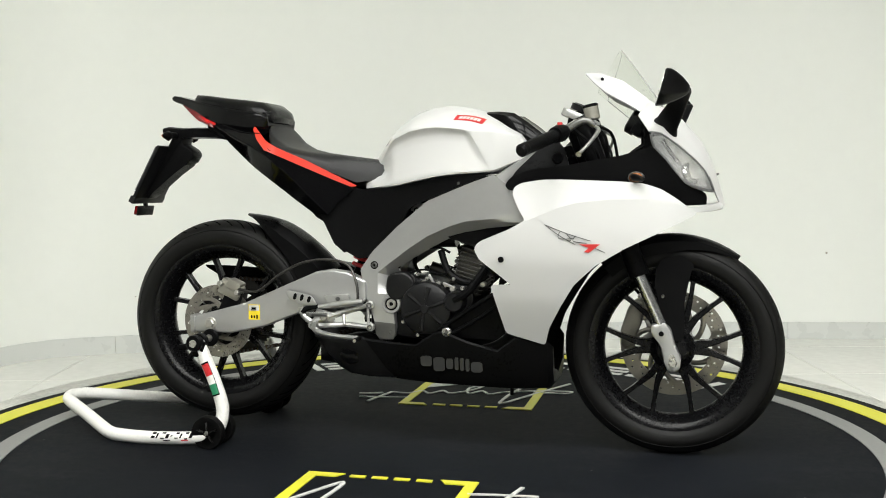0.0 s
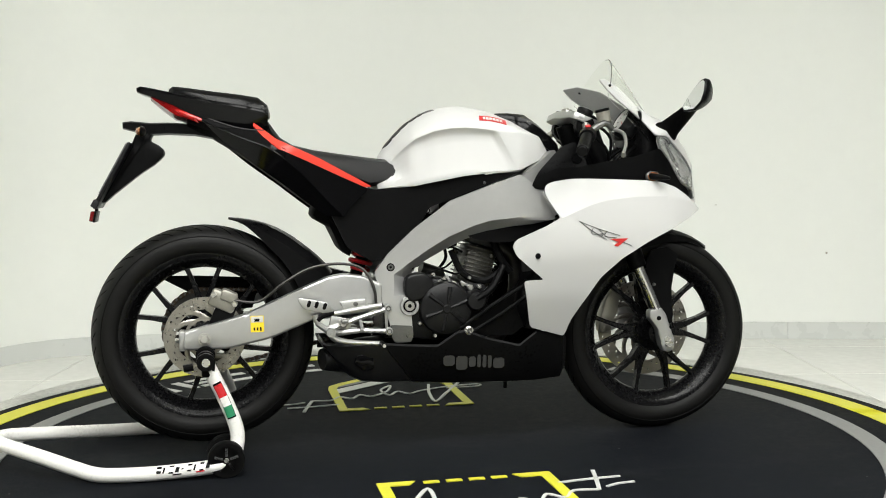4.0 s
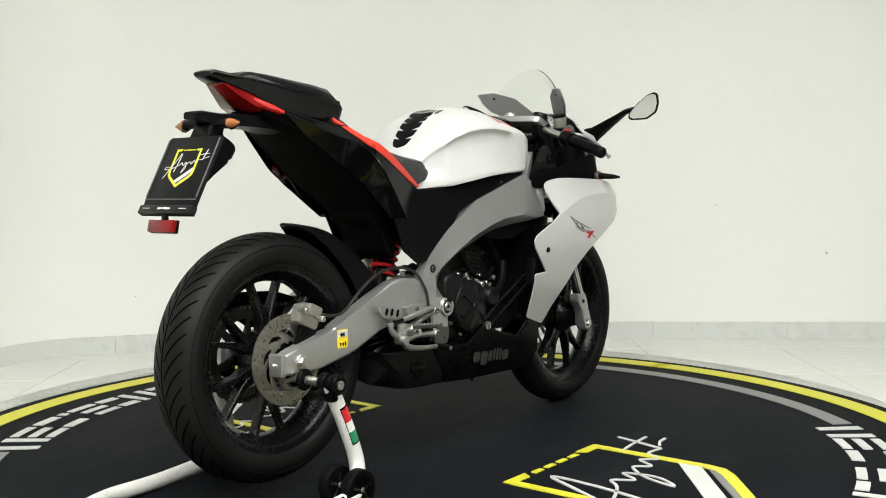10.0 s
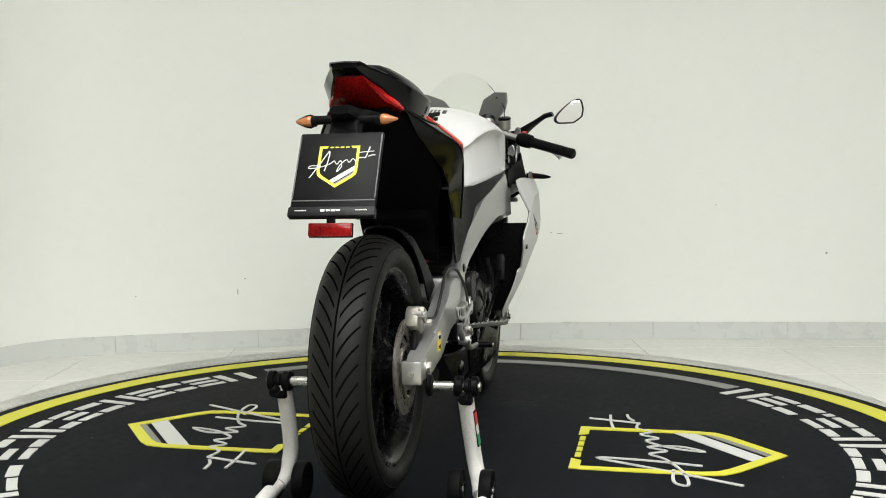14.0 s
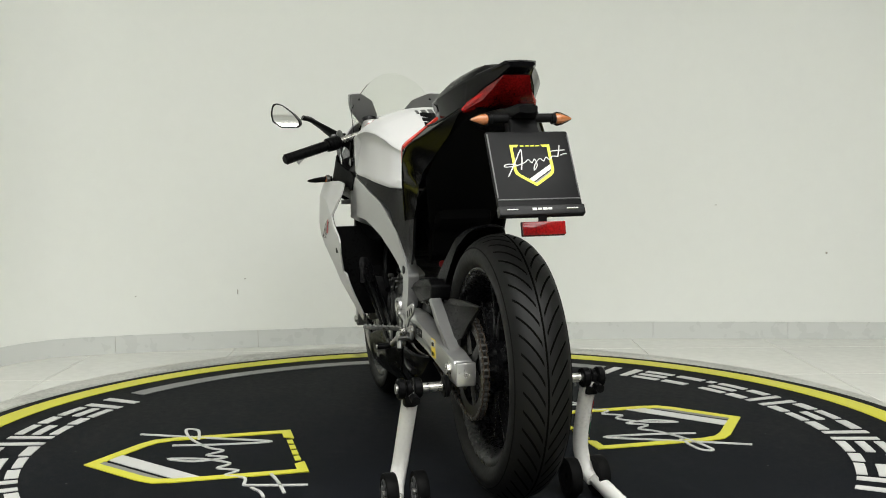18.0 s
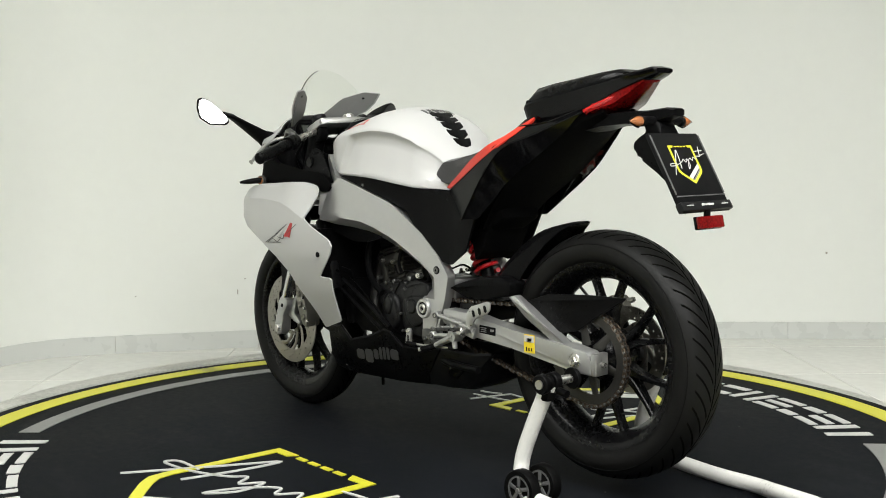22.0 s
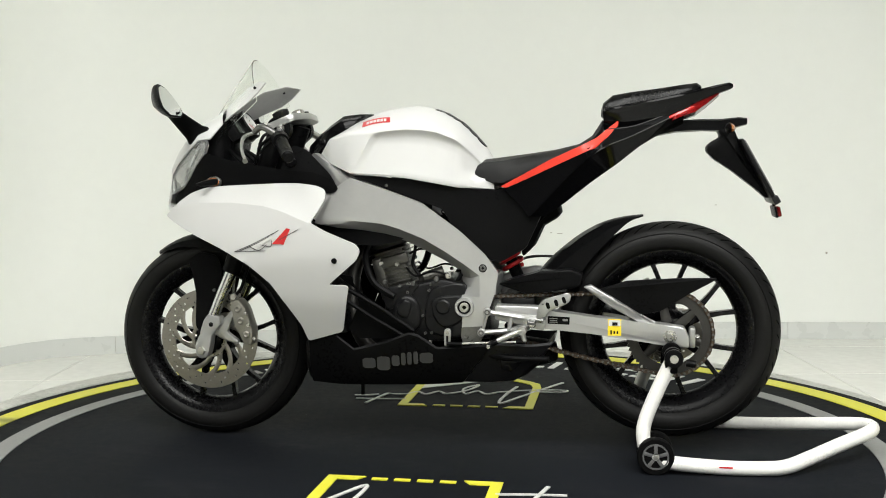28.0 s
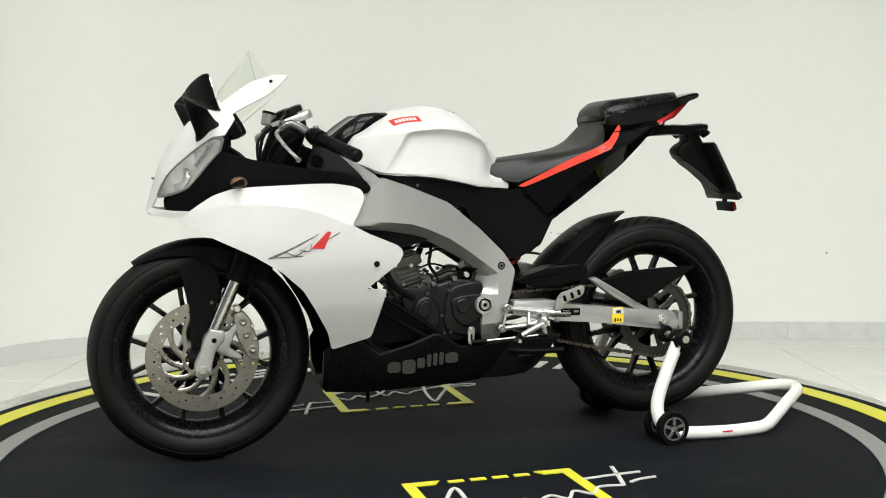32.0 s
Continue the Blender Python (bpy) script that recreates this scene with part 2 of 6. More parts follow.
def round_poly(pts, r=0.01, n=3):
    """The outline pts with its corners rounded off."""
    out, k = [], len(pts)
    for i in range(k):
        a, b, c = (Vector(pts[(i + j) % k]) for j in (-1, 0, 1))
        da, dc = a - b, c - b
        ra = min(r, da.length * 0.45, dc.length * 0.45)
        pa, pc = b + da.normalized() * ra, b + dc.normalized() * ra
        for j in range(n + 1):
            t = j / n
            out.append((1 - t) ** 2 * pa + 2 * t * (1 - t) * b + t * t * pc)
    return out


def slab(pts, y0, y1, bevel=0.003, seg=2, bm=None):
    """An (x, z) outline made solid from y0 to y1, its rims bevelled."""
    bm = bm or bmesh.new()
    vs = [bm.verts.new((p[0], y0, p[1])) for p in pts]
    f = bm.faces.new(vs)
    r = bmesh.ops.extrude_face_region(bm, geom=[f])
    moved = [v for v in r["geom"] if isinstance(v, bmesh.types.BMVert)]
    for v in moved:
        v.co.y = y1
    if bevel:
        rim = [e for e in set(e for v in vs + moved for e in v.link_edges) if abs(e.verts[0].co.y - e.verts[1].co.y) < 1e-6]
        bmesh.ops.bevel(bm, geom=rim, offset=bevel, segments=seg, affect="EDGES", profile=0.5)
    bmesh.ops.triangulate(bm, faces=[f for f in bm.faces if len(f.verts) > 4])
    return bm


def shell(pts, wide, side, thick=0.004, step=0.03, creases=()):
    """A thin moulded panel: the (x, z) outline laid on the surface |y| = wide(x, z)."""
    bm = bmesh.new()
    bm.faces.new([bm.verts.new((p[0], 0, p[1])) for p in pts])
    xs, zs = [p[0] for p in pts], [p[1] for p in pts]
    for a, lo, hi in ((0, min(xs), max(xs)), (2, min(zs), max(zs))):
        k = lo + step
        while k < hi - step * 0.3:
            co, no = [0, 0, 0], [0, 0, 0]
            co[a], no[a] = k, 1
            bmesh.ops.bisect_plane(bm, geom=bm.verts[:] + bm.edges[:] + bm.faces[:], plane_co=co, plane_no=no, dist=1e-5)
            k += step
    for a, b in creases:
        bmesh.ops.bisect_plane(bm, geom=bm.verts[:] + bm.edges[:] + bm.faces[:], plane_co=(a[0], 0, a[1]), plane_no=(b[1] - a[1], 0, a[0] - b[0]), dist=1e-5)
    bmesh.ops.holes_fill(bm, edges=[e for e in bm.edges if len(e.link_faces) == 1], sides=8)
    bmesh.ops.triangulate(bm, faces=[f for f in bm.faces if len(f.verts) > 4])
    for v in bm.verts:
        v.co.y = side * wide(v.co.x, v.co.z)
    bm.normal_update()
    out = sum((f.normal.y for f in bm.faces)) * side
    if out < 0:
        bmesh.ops.reverse_faces(bm, faces=bm.faces[:])
    inner = bmesh.ops.duplicate(bm, geom=bm.verts[:] + bm.edges[:] + bm.faces[:])
    nv = [g for g in inner["geom"] if isinstance(g, bmesh.types.BMVert)]
    nf = [g for g in inner["geom"] if isinstance(g, bmesh.types.BMFace)]
    bm.normal_update()
    for v in nv:
        v.co -= v.normal * thick
    bmesh.ops.reverse_faces(bm, faces=nf)
    rim = [e for e in bm.edges if len(e.link_faces) == 1]
    bmesh.ops.bridge_loops(bm, edges=rim)
    return bm


def loft(rings, caps=True, closed=True):
    bm = bmesh.new()
    vr = [[bm.verts.new(p) for p in ring] for ring in rings]
    k = len(vr[0])
    for a, b in zip(vr, vr[1:]):
        for i in range(k if closed else k - 1):
            bm.faces.new((a[i], a[(i + 1) % k], b[(i + 1) % k], b[i]))
    if caps:
        bm.faces.new(vr[0][::-1])
        bm.faces.new(vr[-1])
    return bm


def half_ring(x, half):
    """A closed ring at x from its right half, listed from the bottom to the top."""
    left = [(x, y, z) for y, z in half]
    right = [(x, -y, z) for y, z in reversed(half) if abs(y) > 1e-5]
    return left + right


def bolt(at, side, r=0.009, parent=None, material=None, h=0.006):
    bm = bmesh.new()
    y0 = at[1]
    lathe([(r, y0), (r, y0 + side * h), (r * 0.8, y0 + side * (h + 0.002)), (r * 0.5, y0 + side * (h + 0.002)), (r * 0.42, y0 + side * h * 0.5)], 12, (at[0], 0, at[2]), "y", bm)
    return part("bolt", bm, material or M_STEEL, parent)


def stroke(pts, w, z0, z1, to, bm, smooth=5):
    """A flat ribbon along 2D pts, w wide, from z0 to z1; to() carries (u, v, height) into space."""
    line = smooth_line([(p[0], p[1], 0) for p in pts], smooth) if smooth else [Vector((p[0], p[1], 0)) for p in pts]
    rows = []
    for i, p in enumerate(line):
        d = line[min(i + 1, len(line) - 1)] - line[max(i - 1, 0)]
        if d.length < 1e-9:
            d = Vector((1, 0, 0))
        d.normalize()
        s = Vector((-d.y, d.x, 0)) * w / 2
        a, b = p + s, p - s
        rows.append([bm.verts.new(to(q.x, q.y, h)) for q, h in ((a, z0), (a, z1), (b, z1), (b, z0))])
    for a, b in zip(rows, rows[1:]):
        for k in range(4):
            bm.faces.new((a[k], a[(k + 1) % 4], b[(k + 1) % 4], b[k]))
    bm.faces.new(rows[0][::-1])
    bm.faces.new(rows[-1])
    return bm


def flat_poly(pts, z0, z1, to, bm):
    lo = [bm.verts.new(to(p[0], p[1], z0)) for p in pts]
    hi = [bm.verts.new(to(p[0], p[1], z1)) for p in pts]
    bm.faces.new(lo[::-1])
    bm.faces.new(hi)
    for i in range(len(pts)):
        j = (i + 1) % len(pts)
        bm.faces.new((lo[i], lo[j], hi[j], hi[i]))
    return bm


def thing(name, label, category, group=""):
    ob = new(name)
    ob.empty_display_size = 0.1
    return tagged(ob, label, category, group)


# ---- the room ----
FLOOR = -0.02
# the bent wall behind the turntable, along the floor
BEND = [(-3.3, -1.45), (-1.946, 1.158), (-1.855, 1.331), (-1.795, 1.433), (-1.704, 1.530), (-1.574, 1.586), (-0.956, 1.743), (-0.298, 1.855), (0.40, 1.916), (0.996, 1.921), (1.593, 1.885), (2.29, 1.829), (3.6, 1.727)]


def offset_line(line, d):
    out = []
    for i, p in enumerate(line):
        a, b = Vector(line[max(i - 1, 0)]), Vector(line[min(i + 1, len(line) - 1)])
        t = (b - a).normalized()
        out.append((p[0] - t.y * d, p[1] + t.x * d))
    return out


def strip(line, d0, d1, z0, z1, bevel=0.0):
    """A wall of thickness d1 - d0 along a line on the floor."""
    a, b = offset_line(line, d0), offset_line(line, d1)
    rings = [[(p[0], p[1], z0), (p[0], p[1], z1), (q[0], q[1], z1), (q[0], q[1], z0)] for p, q in zip(a, b)]
    return loft(rings)


def build_room():
    ob = part("wall_north", strip(BEND, 0.0, 0.15, FLOOR, CEIL + 0.02), M_WALL)
    tagged(ob, "bent white painted studio wall with faint scuffs", "wall", kind="structure")
    # walls out of view, added dark so that black surfaces reflect little light
    for name, line, m in (("wall_west", [(-3.3, -6.0), (-3.3, -1.45)], M_UNSEEN_WALL), ("wall_east", [(3.6, 1.727), (3.6, -6.0)], M_UNSEEN_WALL), ("wall_south", [(3.6, -6.0), (-3.3, -6.0)], M_UNSEEN_WALL)):
        tagged(part(name, strip(line, 0.0, 0.15, FLOOR, CEIL + 0.02), m), "plain dark grey wall out of view, added to keep reflections dark", "wall", kind="structure")
    for x, z, w, h in ((1.85, 0.39, .009, .010), (-0.92, 0.24, .005, .022), (-0.885, 0.30, .009, .004), (0.59, 0.488, .026, .003), (0.55, 0.492, .010, .003), (-1.36, 0.235, .006, .004), (1.33, 0.62, .012, .003)):
        y = float(np.interp(x, [p[0] for p in BEND], [p[1] for p in BEND]))
        part("scuff", box((w, .003, h), (x, y - .0005, z), .001), M_SCUFF, ob)
    c = part("ceiling", box((7.4, 8.6, 0.12), (0.15, -2.1, CEIL + 0.06)), M_CEIL)
    tagged(c, "plain white painted ceiling", "ceiling", kind="structure")
    f = part("floor", box((7.2, 8.4, 0.10), (0.15, -2.1, FLOOR - 0.055)), M_GROUT)
    tagged(f, "large glossy white floor tiles with fine joints", "floor", kind="structure")
    # skirting in slabs with fine upright joints
    sk = part("baseboard", strip([p for p in BEND], -0.004, -0.001, FLOOR, FLOOR + 0.078), M_GROUT)
    tagged(sk, "pale grey marble skirting along the wall", "skirting", kind="structure")
    dense = []
    for a, b in zip(BEND, BEND[1:]):
        k = max(1, int(math.dist(a, b) / 0.04))
        dense += [(a[0] + (b[0] - a[0]) * i / k, a[1] + (b[1] - a[1]) * i / k) for i in range(k)]
    dense.append(BEND[-1])
    run, start, pieces, last = 0.0, 0, [], 0
    for i in range(1, len(dense)):
        run += math.dist(dense[i - 1], dense[i])
        if run > 0.60 or i == len(dense) - 1:
            pieces.append(dense[start:i + 1])
            run, start = 0.0, i
    for seg in pieces:
        a, b = Vector(seg[0]), Vector(seg[-1])
        t = (b - a).normalized() * 0.0012
        seg = [tuple(a + t)] + seg[1:-1] + [tuple(b - t)]
        part("slab", strip(seg, -0.012, -0.0045, FLOOR, FLOOR + 0.08), M_BASE, sk)
    # ceiling panels
    proto = None
    for px_, py_ in PANELS:
        if proto is None:
            proto = thing("ceiling_light", "square-edged white recessed ceiling light panel, lit", "ceiling light", "ceiling light panels")
            fr = bmesh.new()
            for sx, sy, x, y in ((1.72, 0.04, 0, 0.64), (1.72, 0.04, 0, -0.64), (0.04, 1.24, 0.84, 0), (0.04, 1.24, -0.84, 0)):
                box((sx, sy, 0.04), (x, y, 0), 0.003, bm=fr)
            part("frame", fr, M_CEIL, proto)
            part("diffuser", box((1.638, 1.238, 0.01), (0, 0, 0.012), 0.001), M_DIFF, proto)
            proto.matrix_world = pose(px_, py_, CEIL - 0.022)
        else:
            copy_thing(proto, pose(px_, py_, CEIL - 0.022))
    # the fixed rim round the turntable
    rim = part("floor_rim", lathe([(1.50, FLOOR), (1.590, FLOOR), (1.590, -0.008), (1.585, -0.005), (1.505, -0.005), (1.50, -0.008)], 128, (-0.02, 0.105, 0), "z", closed=True), M_CONC)
    tagged(rim, "chipped grey concrete rim round the turntable", "floor rim", kind="structure")
    return f


FLOOR_OB = build_room()


# ---- the turntable with its printed mat ----
SIGN_A = [(-.66, -.76), (-.52, -.55), (-.38, -.33), (-.24, -.12), (-.25, -.35), (-.31, -.60)]
SIGN_B = [(-.42, -.47), (-.66, -.47), (-.70, -.53), (-.45, -.51), (-.20, -.43), (-.10, -.36), (-.02, -.44), (.06, -.35), (.10, -.50), (.00, -.62), (.06, -.46), (.20, -.34), (.28, -.40), (.36, -.31), (.44, -.37), (.52, -.29), (.66, -.30)]
SIGN_C = [(.75, -.03), (.71, -.16), (.66, -.30)]
SIGN_D = [(.48, -.17), (.66, -.15), (.86, -.14)]
SIGN_E = [(.72, -.27), (.80, -.24), (.90, -.23)]


def shield_parts(to, w, h, z, parent, thick, pen):
    """The printed shield: a yellow outline with a gap on top, two slanting stripes, small bars and a scribble. w, h: its size."""
    def place(u, v, k):
        return to(u * w, v * h, k)
    o = thick / w
    bm = bmesh.new()
    half = [(.5, 0), (.5, -.60), (.48, -.69), (.40, -.76), (0, -1)]
    inn = [(.5 - o, 0), (.5 - o, -.59), (.475 - o, -.665), (.41 - o, -.72), (0, -1 + o * 1.05)]
    for s in (1, -1):
        for a, b, c, d in zip(half, half[1:], inn, inn[1:]):
            q = [(s * a[0], a[1]), (s * b[0], b[1]), (s * d[0], d[1]), (s * c[0], c[1])]
            flat_poly(q if s > 0 else q[::-1], 0.0, z, place, bm)
        q = [(s * .5, 0), (s * .5, -o * .75), (s * .32, -o * .75), (s * .28, 0)]
        flat_poly(q if s < 0 else q[::-1], 0.0, z * 1.04, place, bm)
    part("shield_outline", bm, M_YEL, parent, "yellow printed shield outline", angle=20)
    for m, q in ((M_WHT, [(.47, -.455), (.47, -.57), (-.09, -.905), (-.17, -.835)]), (M_GRY, [(.47, -.60), (.455, -.685), (.0, -.955), (-.06, -.922)])):
        bm = bmesh.new()
        flat_poly(q, 0.0, z * .7, place, bm)
        part("stripe", bm, m, parent, angle=20)
    for i in range(4):
        bm = bmesh.new()
        c = -.195 + .13 * i
        flat_poly([(c - .045, -.040), (c + .045, -.040), (c + .045, -.012), (c - .045, -.012)], 0.0, z, place, bm)
        part("small_bar", bm, M_YEL, parent, angle=20)
    bm = bmesh.new()
    for line, k in ((SIGN_A, 1.0), (SIGN_B, .8), (SIGN_C, 1.0), (SIGN_D, .8), (SIGN_E, .8)):
        pts = [(p[0] * w, p[1] * h) for p in line]
        stroke(pts, pen * k, 0.0, z * 1.15, to, bm)
    part("scribble", bm, M_WHT, parent, "white handwritten-looking flourish", angle=20)


def ring_block(r0, r1, a0, a1, z0, z1, bm, n=6):
    rings = []
    for i in range(n + 1):
        a = radians(a0 + (a1 - a0) * i / n)
        c, s = math.cos(a), math.sin(a)
        rings.append([(c * r0, s * r0, z0), (c * r1, s * r1, z0), (c * r1, s * r1, z1), (c * r0, s * r0, z1)])
    sub = loft(rings)
    me = bpy.data.meshes.new("tmp")
    sub.to_mesh(me)
    sub.free()
    bm.from_mesh(me)
    bpy.data.meshes.remove(me)


MX, MY = -0.0075, -0.010


def build_turntable():
    t = thing("turntable", "round turntable covered with a black printed rubber mat", "turntable")
    part("platform", lathe([(1.49, FLOOR), (1.50, FLOOR + 0.003), (1.50, -0.005), (1.49, -0.0042)], 128, (0, 0, 0), "z"), M_CONC, t, "grey steel and concrete platform edge")
    part("mat", lathe([(1.523, -0.004), (1.525, -0.002), (1.522, 0.0), (0.02, 0.0)], 160, (MX, MY, 0), "z"), M_MAT, t, "black rubber mat with dusty marks")
    Z0, Z1 = 0.0004, 0.0028
    bm = bmesh.new()
    ring_block(1.398, 1.476, 0, 360, Z0, Z1, bm, 160)
    bmesh.ops.remove_doubles(bm, verts=bm.verts, dist=1e-5)
    part("yellow_ring", bm, M_YEL, t, "broad yellow printed ring").location = (MX, MY, 0)
    for a0, a1 in ((-45.8, 44.8), (134.0, 224.6)):
        bm = bmesh.new()
        ring_block(1.228, 1.292, a0, a1, Z0, Z1, bm, 60)
        part("grey_arc", bm, M_GRY, t, "grey printed arc")
    # the round print, as plain blocks, pairs of bars and stacked bars of its size and spacing
    shapes = (("pair", 1.15), ("block", 1.1), ("stack", .85), ("block", 1.1), ("pair", 1.0), ("stack", 1.0), ("block", 1.05), ("stack", .85), ("pair", 1.0), ("stack", .85), ("block", 1.1), ("dot", .4), ("stack", 1.05), ("block", 1.1), ("pair", 1.15))
    unit = 84.6 / sum(w for _, w in shapes)
    r0, r1 = 1.158, 1.294
    for start in (49.1, 229.1):
        a = start
        for kind, wide in shapes:
            w = wide * unit - 1.05

            def piece(u0, u1, v0, v1, n=4):
                bm = bmesh.new()
                ring_block(r0 + (r1 - r0) * v0, r0 + (r1 - r0) * v1, a + u0, a + u1, Z0, Z1, bm, n)
                part("printed_bar", bm, M_WHT, t, angle=20)
            if kind == "dot":
                piece(0, w, .78, 1, 2)
            elif kind == "pair":
                piece(0, w * .27, 0, 1)
                piece(w * .73, w, 0, 1)
            elif kind == "stack":
                piece(0, w, 0, .25)
                piece(0, w, .75, 1)
            else:
                for v in (0, .4, .8):
                    piece(0, w, v, v + .20)
            a += wide * unit
    for s, cx, top in ((1, -0.018, -0.408), (-1, 0.014, -0.413)):
        shield_parts(lambda u, v, k, s=s, cx=cx, top=top: Vector((s * (u + cx), s * (v + top), 0.0004 + k)), 0.460, 0.585, Z1, t, 0.03, 0.0105)
    return t


TURNTABLE = build_turntable()


# ---- the motorcycle: x forwards, y to its left, z up, standing on z = 0 ----
BIKE = thing("motorcycle", "white and black sports motorcycle with silver frame and red trim", "motorcycle")
RA, FA = Vector((-0.667, 0.0, 0.343)), Vector((0.680, -0.002, 0.299))


def wheel(name, at, R, tyre_w, rim_r, phase, groove, label):
    """Hub with tyre, rim and six forked spokes as its parts."""
    hub = part(name, lathe([(0.02, -0.075), (0.038, -0.07), (0.045, -0.045), (0.062, -0.03), (0.062, 0.03), (0.045, 0.045), (0.038, 0.07), (0.02, 0.075)], 32), M_RIM, BIKE, label)
    hub.location = at
    w = tyre_w / 2
    prof = []
    for k in range(23):
        a = -math.pi / 2 + math.pi * k / 22
        prof.append((R - (R - rim_r - 0.034) * (1 - math.cos(a)), math.sin(a) * w))
    prof = [(rim_r + 0.004, -w * 0.72), (rim_r + 0.010, -w * 0.85), (rim_r + 0.020, -w * 0.955)] + prof + [(rim_r + 0.020, w * 0.955), (rim_r + 0.010, w * 0.85), (rim_r + 0.004, w * 0.72)]
    tyre = part("tyre", lathe(prof, 120, closed=True), M_TYRE if groove else M_TYRE_FRONT, hub, "black road tyre with slanting tread grooves")
    for q in (-1, 1):
        rc, yc = R - (R - rim_r - 0.034) * (1 - math.cos(1.18)), q * math.sin(1.18) * w
        part("sidewall_rib", lathe([(rc - .0016, yc + q * .0006), (rc, yc + q * .0016), (rc + .0016, yc - q * .0002), (rc, yc - q * .002)], 120, closed=True), M_TYRE_SIDE, tyre)
    rp = [(rim_r + 0.010, -w * 0.80), (rim_r + 0.012, -w * 0.70), (rim_r - 0.004, -w * 0.62), (rim_r - 0.020, -w * 0.40), (rim_r - 0.024, 0), (rim_r - 0.020, w * 0.40), (rim_r - 0.004, w * 0.62),
          (rim_r + 0.012, w * 0.70), (rim_r + 0.010, w * 0.80), (rim_r - 0.006, w * 0.78), (rim_r - 0.014, w * 0.62), (rim_r - 0.030, w * 0.34), (rim_r - 0.036, 0), (rim_r - 0.030, -w * 0.34), (rim_r - 0.014, -w * 0.62), (rim_r - 0.006, -w * 0.78)]
    part("rim", lathe(rp, 96, closed=True), M_RIM, hub, "satin black cast rim", angle=50)
    spoke = None
    for k in range(6):
        if spoke is None:
            bm = bmesh.new()
            for s in (-1, 1):
                r1, r2, r3 = 0.050, 0.105, rim_r - 0.018
                def P(r, a, o=0.0):
                    return (r * math.cos(a) - o * math.sin(a), r * math.sin(a) + o * math.cos(a))
                a1, a2, a3 = s * 0.10, s * 0.13, s * radians(13.5)
                rows = []
                for r, a, hw, hy in ((r1, a1, 0.013, 0.020), (r2, a2, 0.0085, 0.016), ((r2 + r3) / 2, (a2 + a3) / 2 + s * .02, 0.0062, 0.013), (r3 - 0.02, a3, 0.0065, 0.013), (r3 + 0.004, a3, 0.013, 0.016)):
                    lo, hi = P(r, a, -hw), P(r, a, hw)
                    b = 0.0025
                    lo2, hi2 = P(r, a, -hw + b), P(r, a, hw - b)
                    rows.append([(lo[0], -hy + b, lo[1]), (lo[0], hy - b, lo[1]), (lo2[0], hy, lo2[1]), (hi2[0], hy, hi2[1]), (hi[0], hy - b, hi[1]), (hi[0], -hy + b, hi[1]), (hi2[0], -hy, hi2[1]), (lo2[0], -hy, lo2[1])])
                sub = loft(rows)
                me = bpy.data.meshes.new("tmp")
                sub.to_mesh(me)
                sub.free()
                bm.from_mesh(me)
                bpy.data.meshes.remove(me)
            spoke = part("spoke", bm, M_RIM, hub)
        else:
            spoke = part("spoke", spoke.data, M_RIM, hub)
        spoke.rotation_euler = (0, -radians(phase + 60 * k), 0)
    # valve
    part("valve", tube([(rim_r * 0.86 * math.cos(radians(phase + 29)), 0.0, rim_r * 0.86 * math.sin(radians(phase + 29))), ((rim_r - .02) * math.cos(radians(phase + 29)), 0.0, (rim_r - .02) * math.sin(radians(phase + 29)))], 0.0045, 8), M_RIM, hub)
    return hub


def brake_disc(r_out, r_in, y, hub, name="brake_disc", cells=150, petal=11):
    """A steel ring pierced by three staggered rows of holes, on a swept carrier."""
    bm = bmesh.new()
    m, t = 8, 0.0022
    holes = {(3 * k + 1, (1, 3, 5)[k % 3]) for k in range(cells // 3)}
    grid = []
    for h in (y - t, y + t):
        grid.append([[bm.verts.new(((r_in + (r_out - r_in) * j / m) * math.cos(2 * math.pi * i / cells), h, (r_in + (r_out - r_in) * j / m) * math.sin(2 * math.pi * i / cells))) for j in range(m + 1)] for i in range(cells)])
    lo, hi = grid
    for i in range(cells):
        k = (i + 1) % cells
        for j in range(m):
            if (i, j) in holes:
                for a, b in (((i, j), (k, j)), ((k, j), (k, j + 1)), ((k, j + 1), (i, j + 1)), ((i, j + 1), (i, j))):
                    bm.faces.new((lo[a[0]][a[1]], lo[b[0]][b[1]], hi[b[0]][b[1]], hi[a[0]][a[1]]))
            else:
                bm.faces.new((lo[i][j], lo[k][j], lo[k][j + 1], lo[i][j + 1]))
                bm.faces.new((hi[i][j], hi[i][j + 1], hi[k][j + 1], hi[k][j]))
        bm.faces.new((lo[i][0], hi[i][0], hi[k][0], lo[k][0]))
        bm.faces.new((lo[i][m], lo[k][m], hi[k][m], hi[i][m]))
    d = part(name, bm, M_DISC, hub, "drilled steel brake disc")
    for k in range(petal):
        cm = bmesh.new()
        a = 2 * math.pi * k / petal
        line = [((0.045 + (r_in + 0.006 - 0.045) * q) * math.cos(a + 0.75 * q), y, (0.045 + (r_in + 0.006 - 0.045) * q) * math.sin(a + 0.75 * q)) for q in (0, .35, .7, 1)]
        tube(line, [0.011, 0.0075, 0.0070, 0.010], 8, 4, cm)
        for v in cm.verts:
            v.co.y = y + (v.co.y - y) * 0.28
        part("carrier_arm", cm, M_DISC, d)
    part("centre", lathe([(0.046, y - .004), (0.055, y - .004), (0.055, y + .004), (0.046, y + .004)], 32, closed=True), M_DISC, d)
    return d


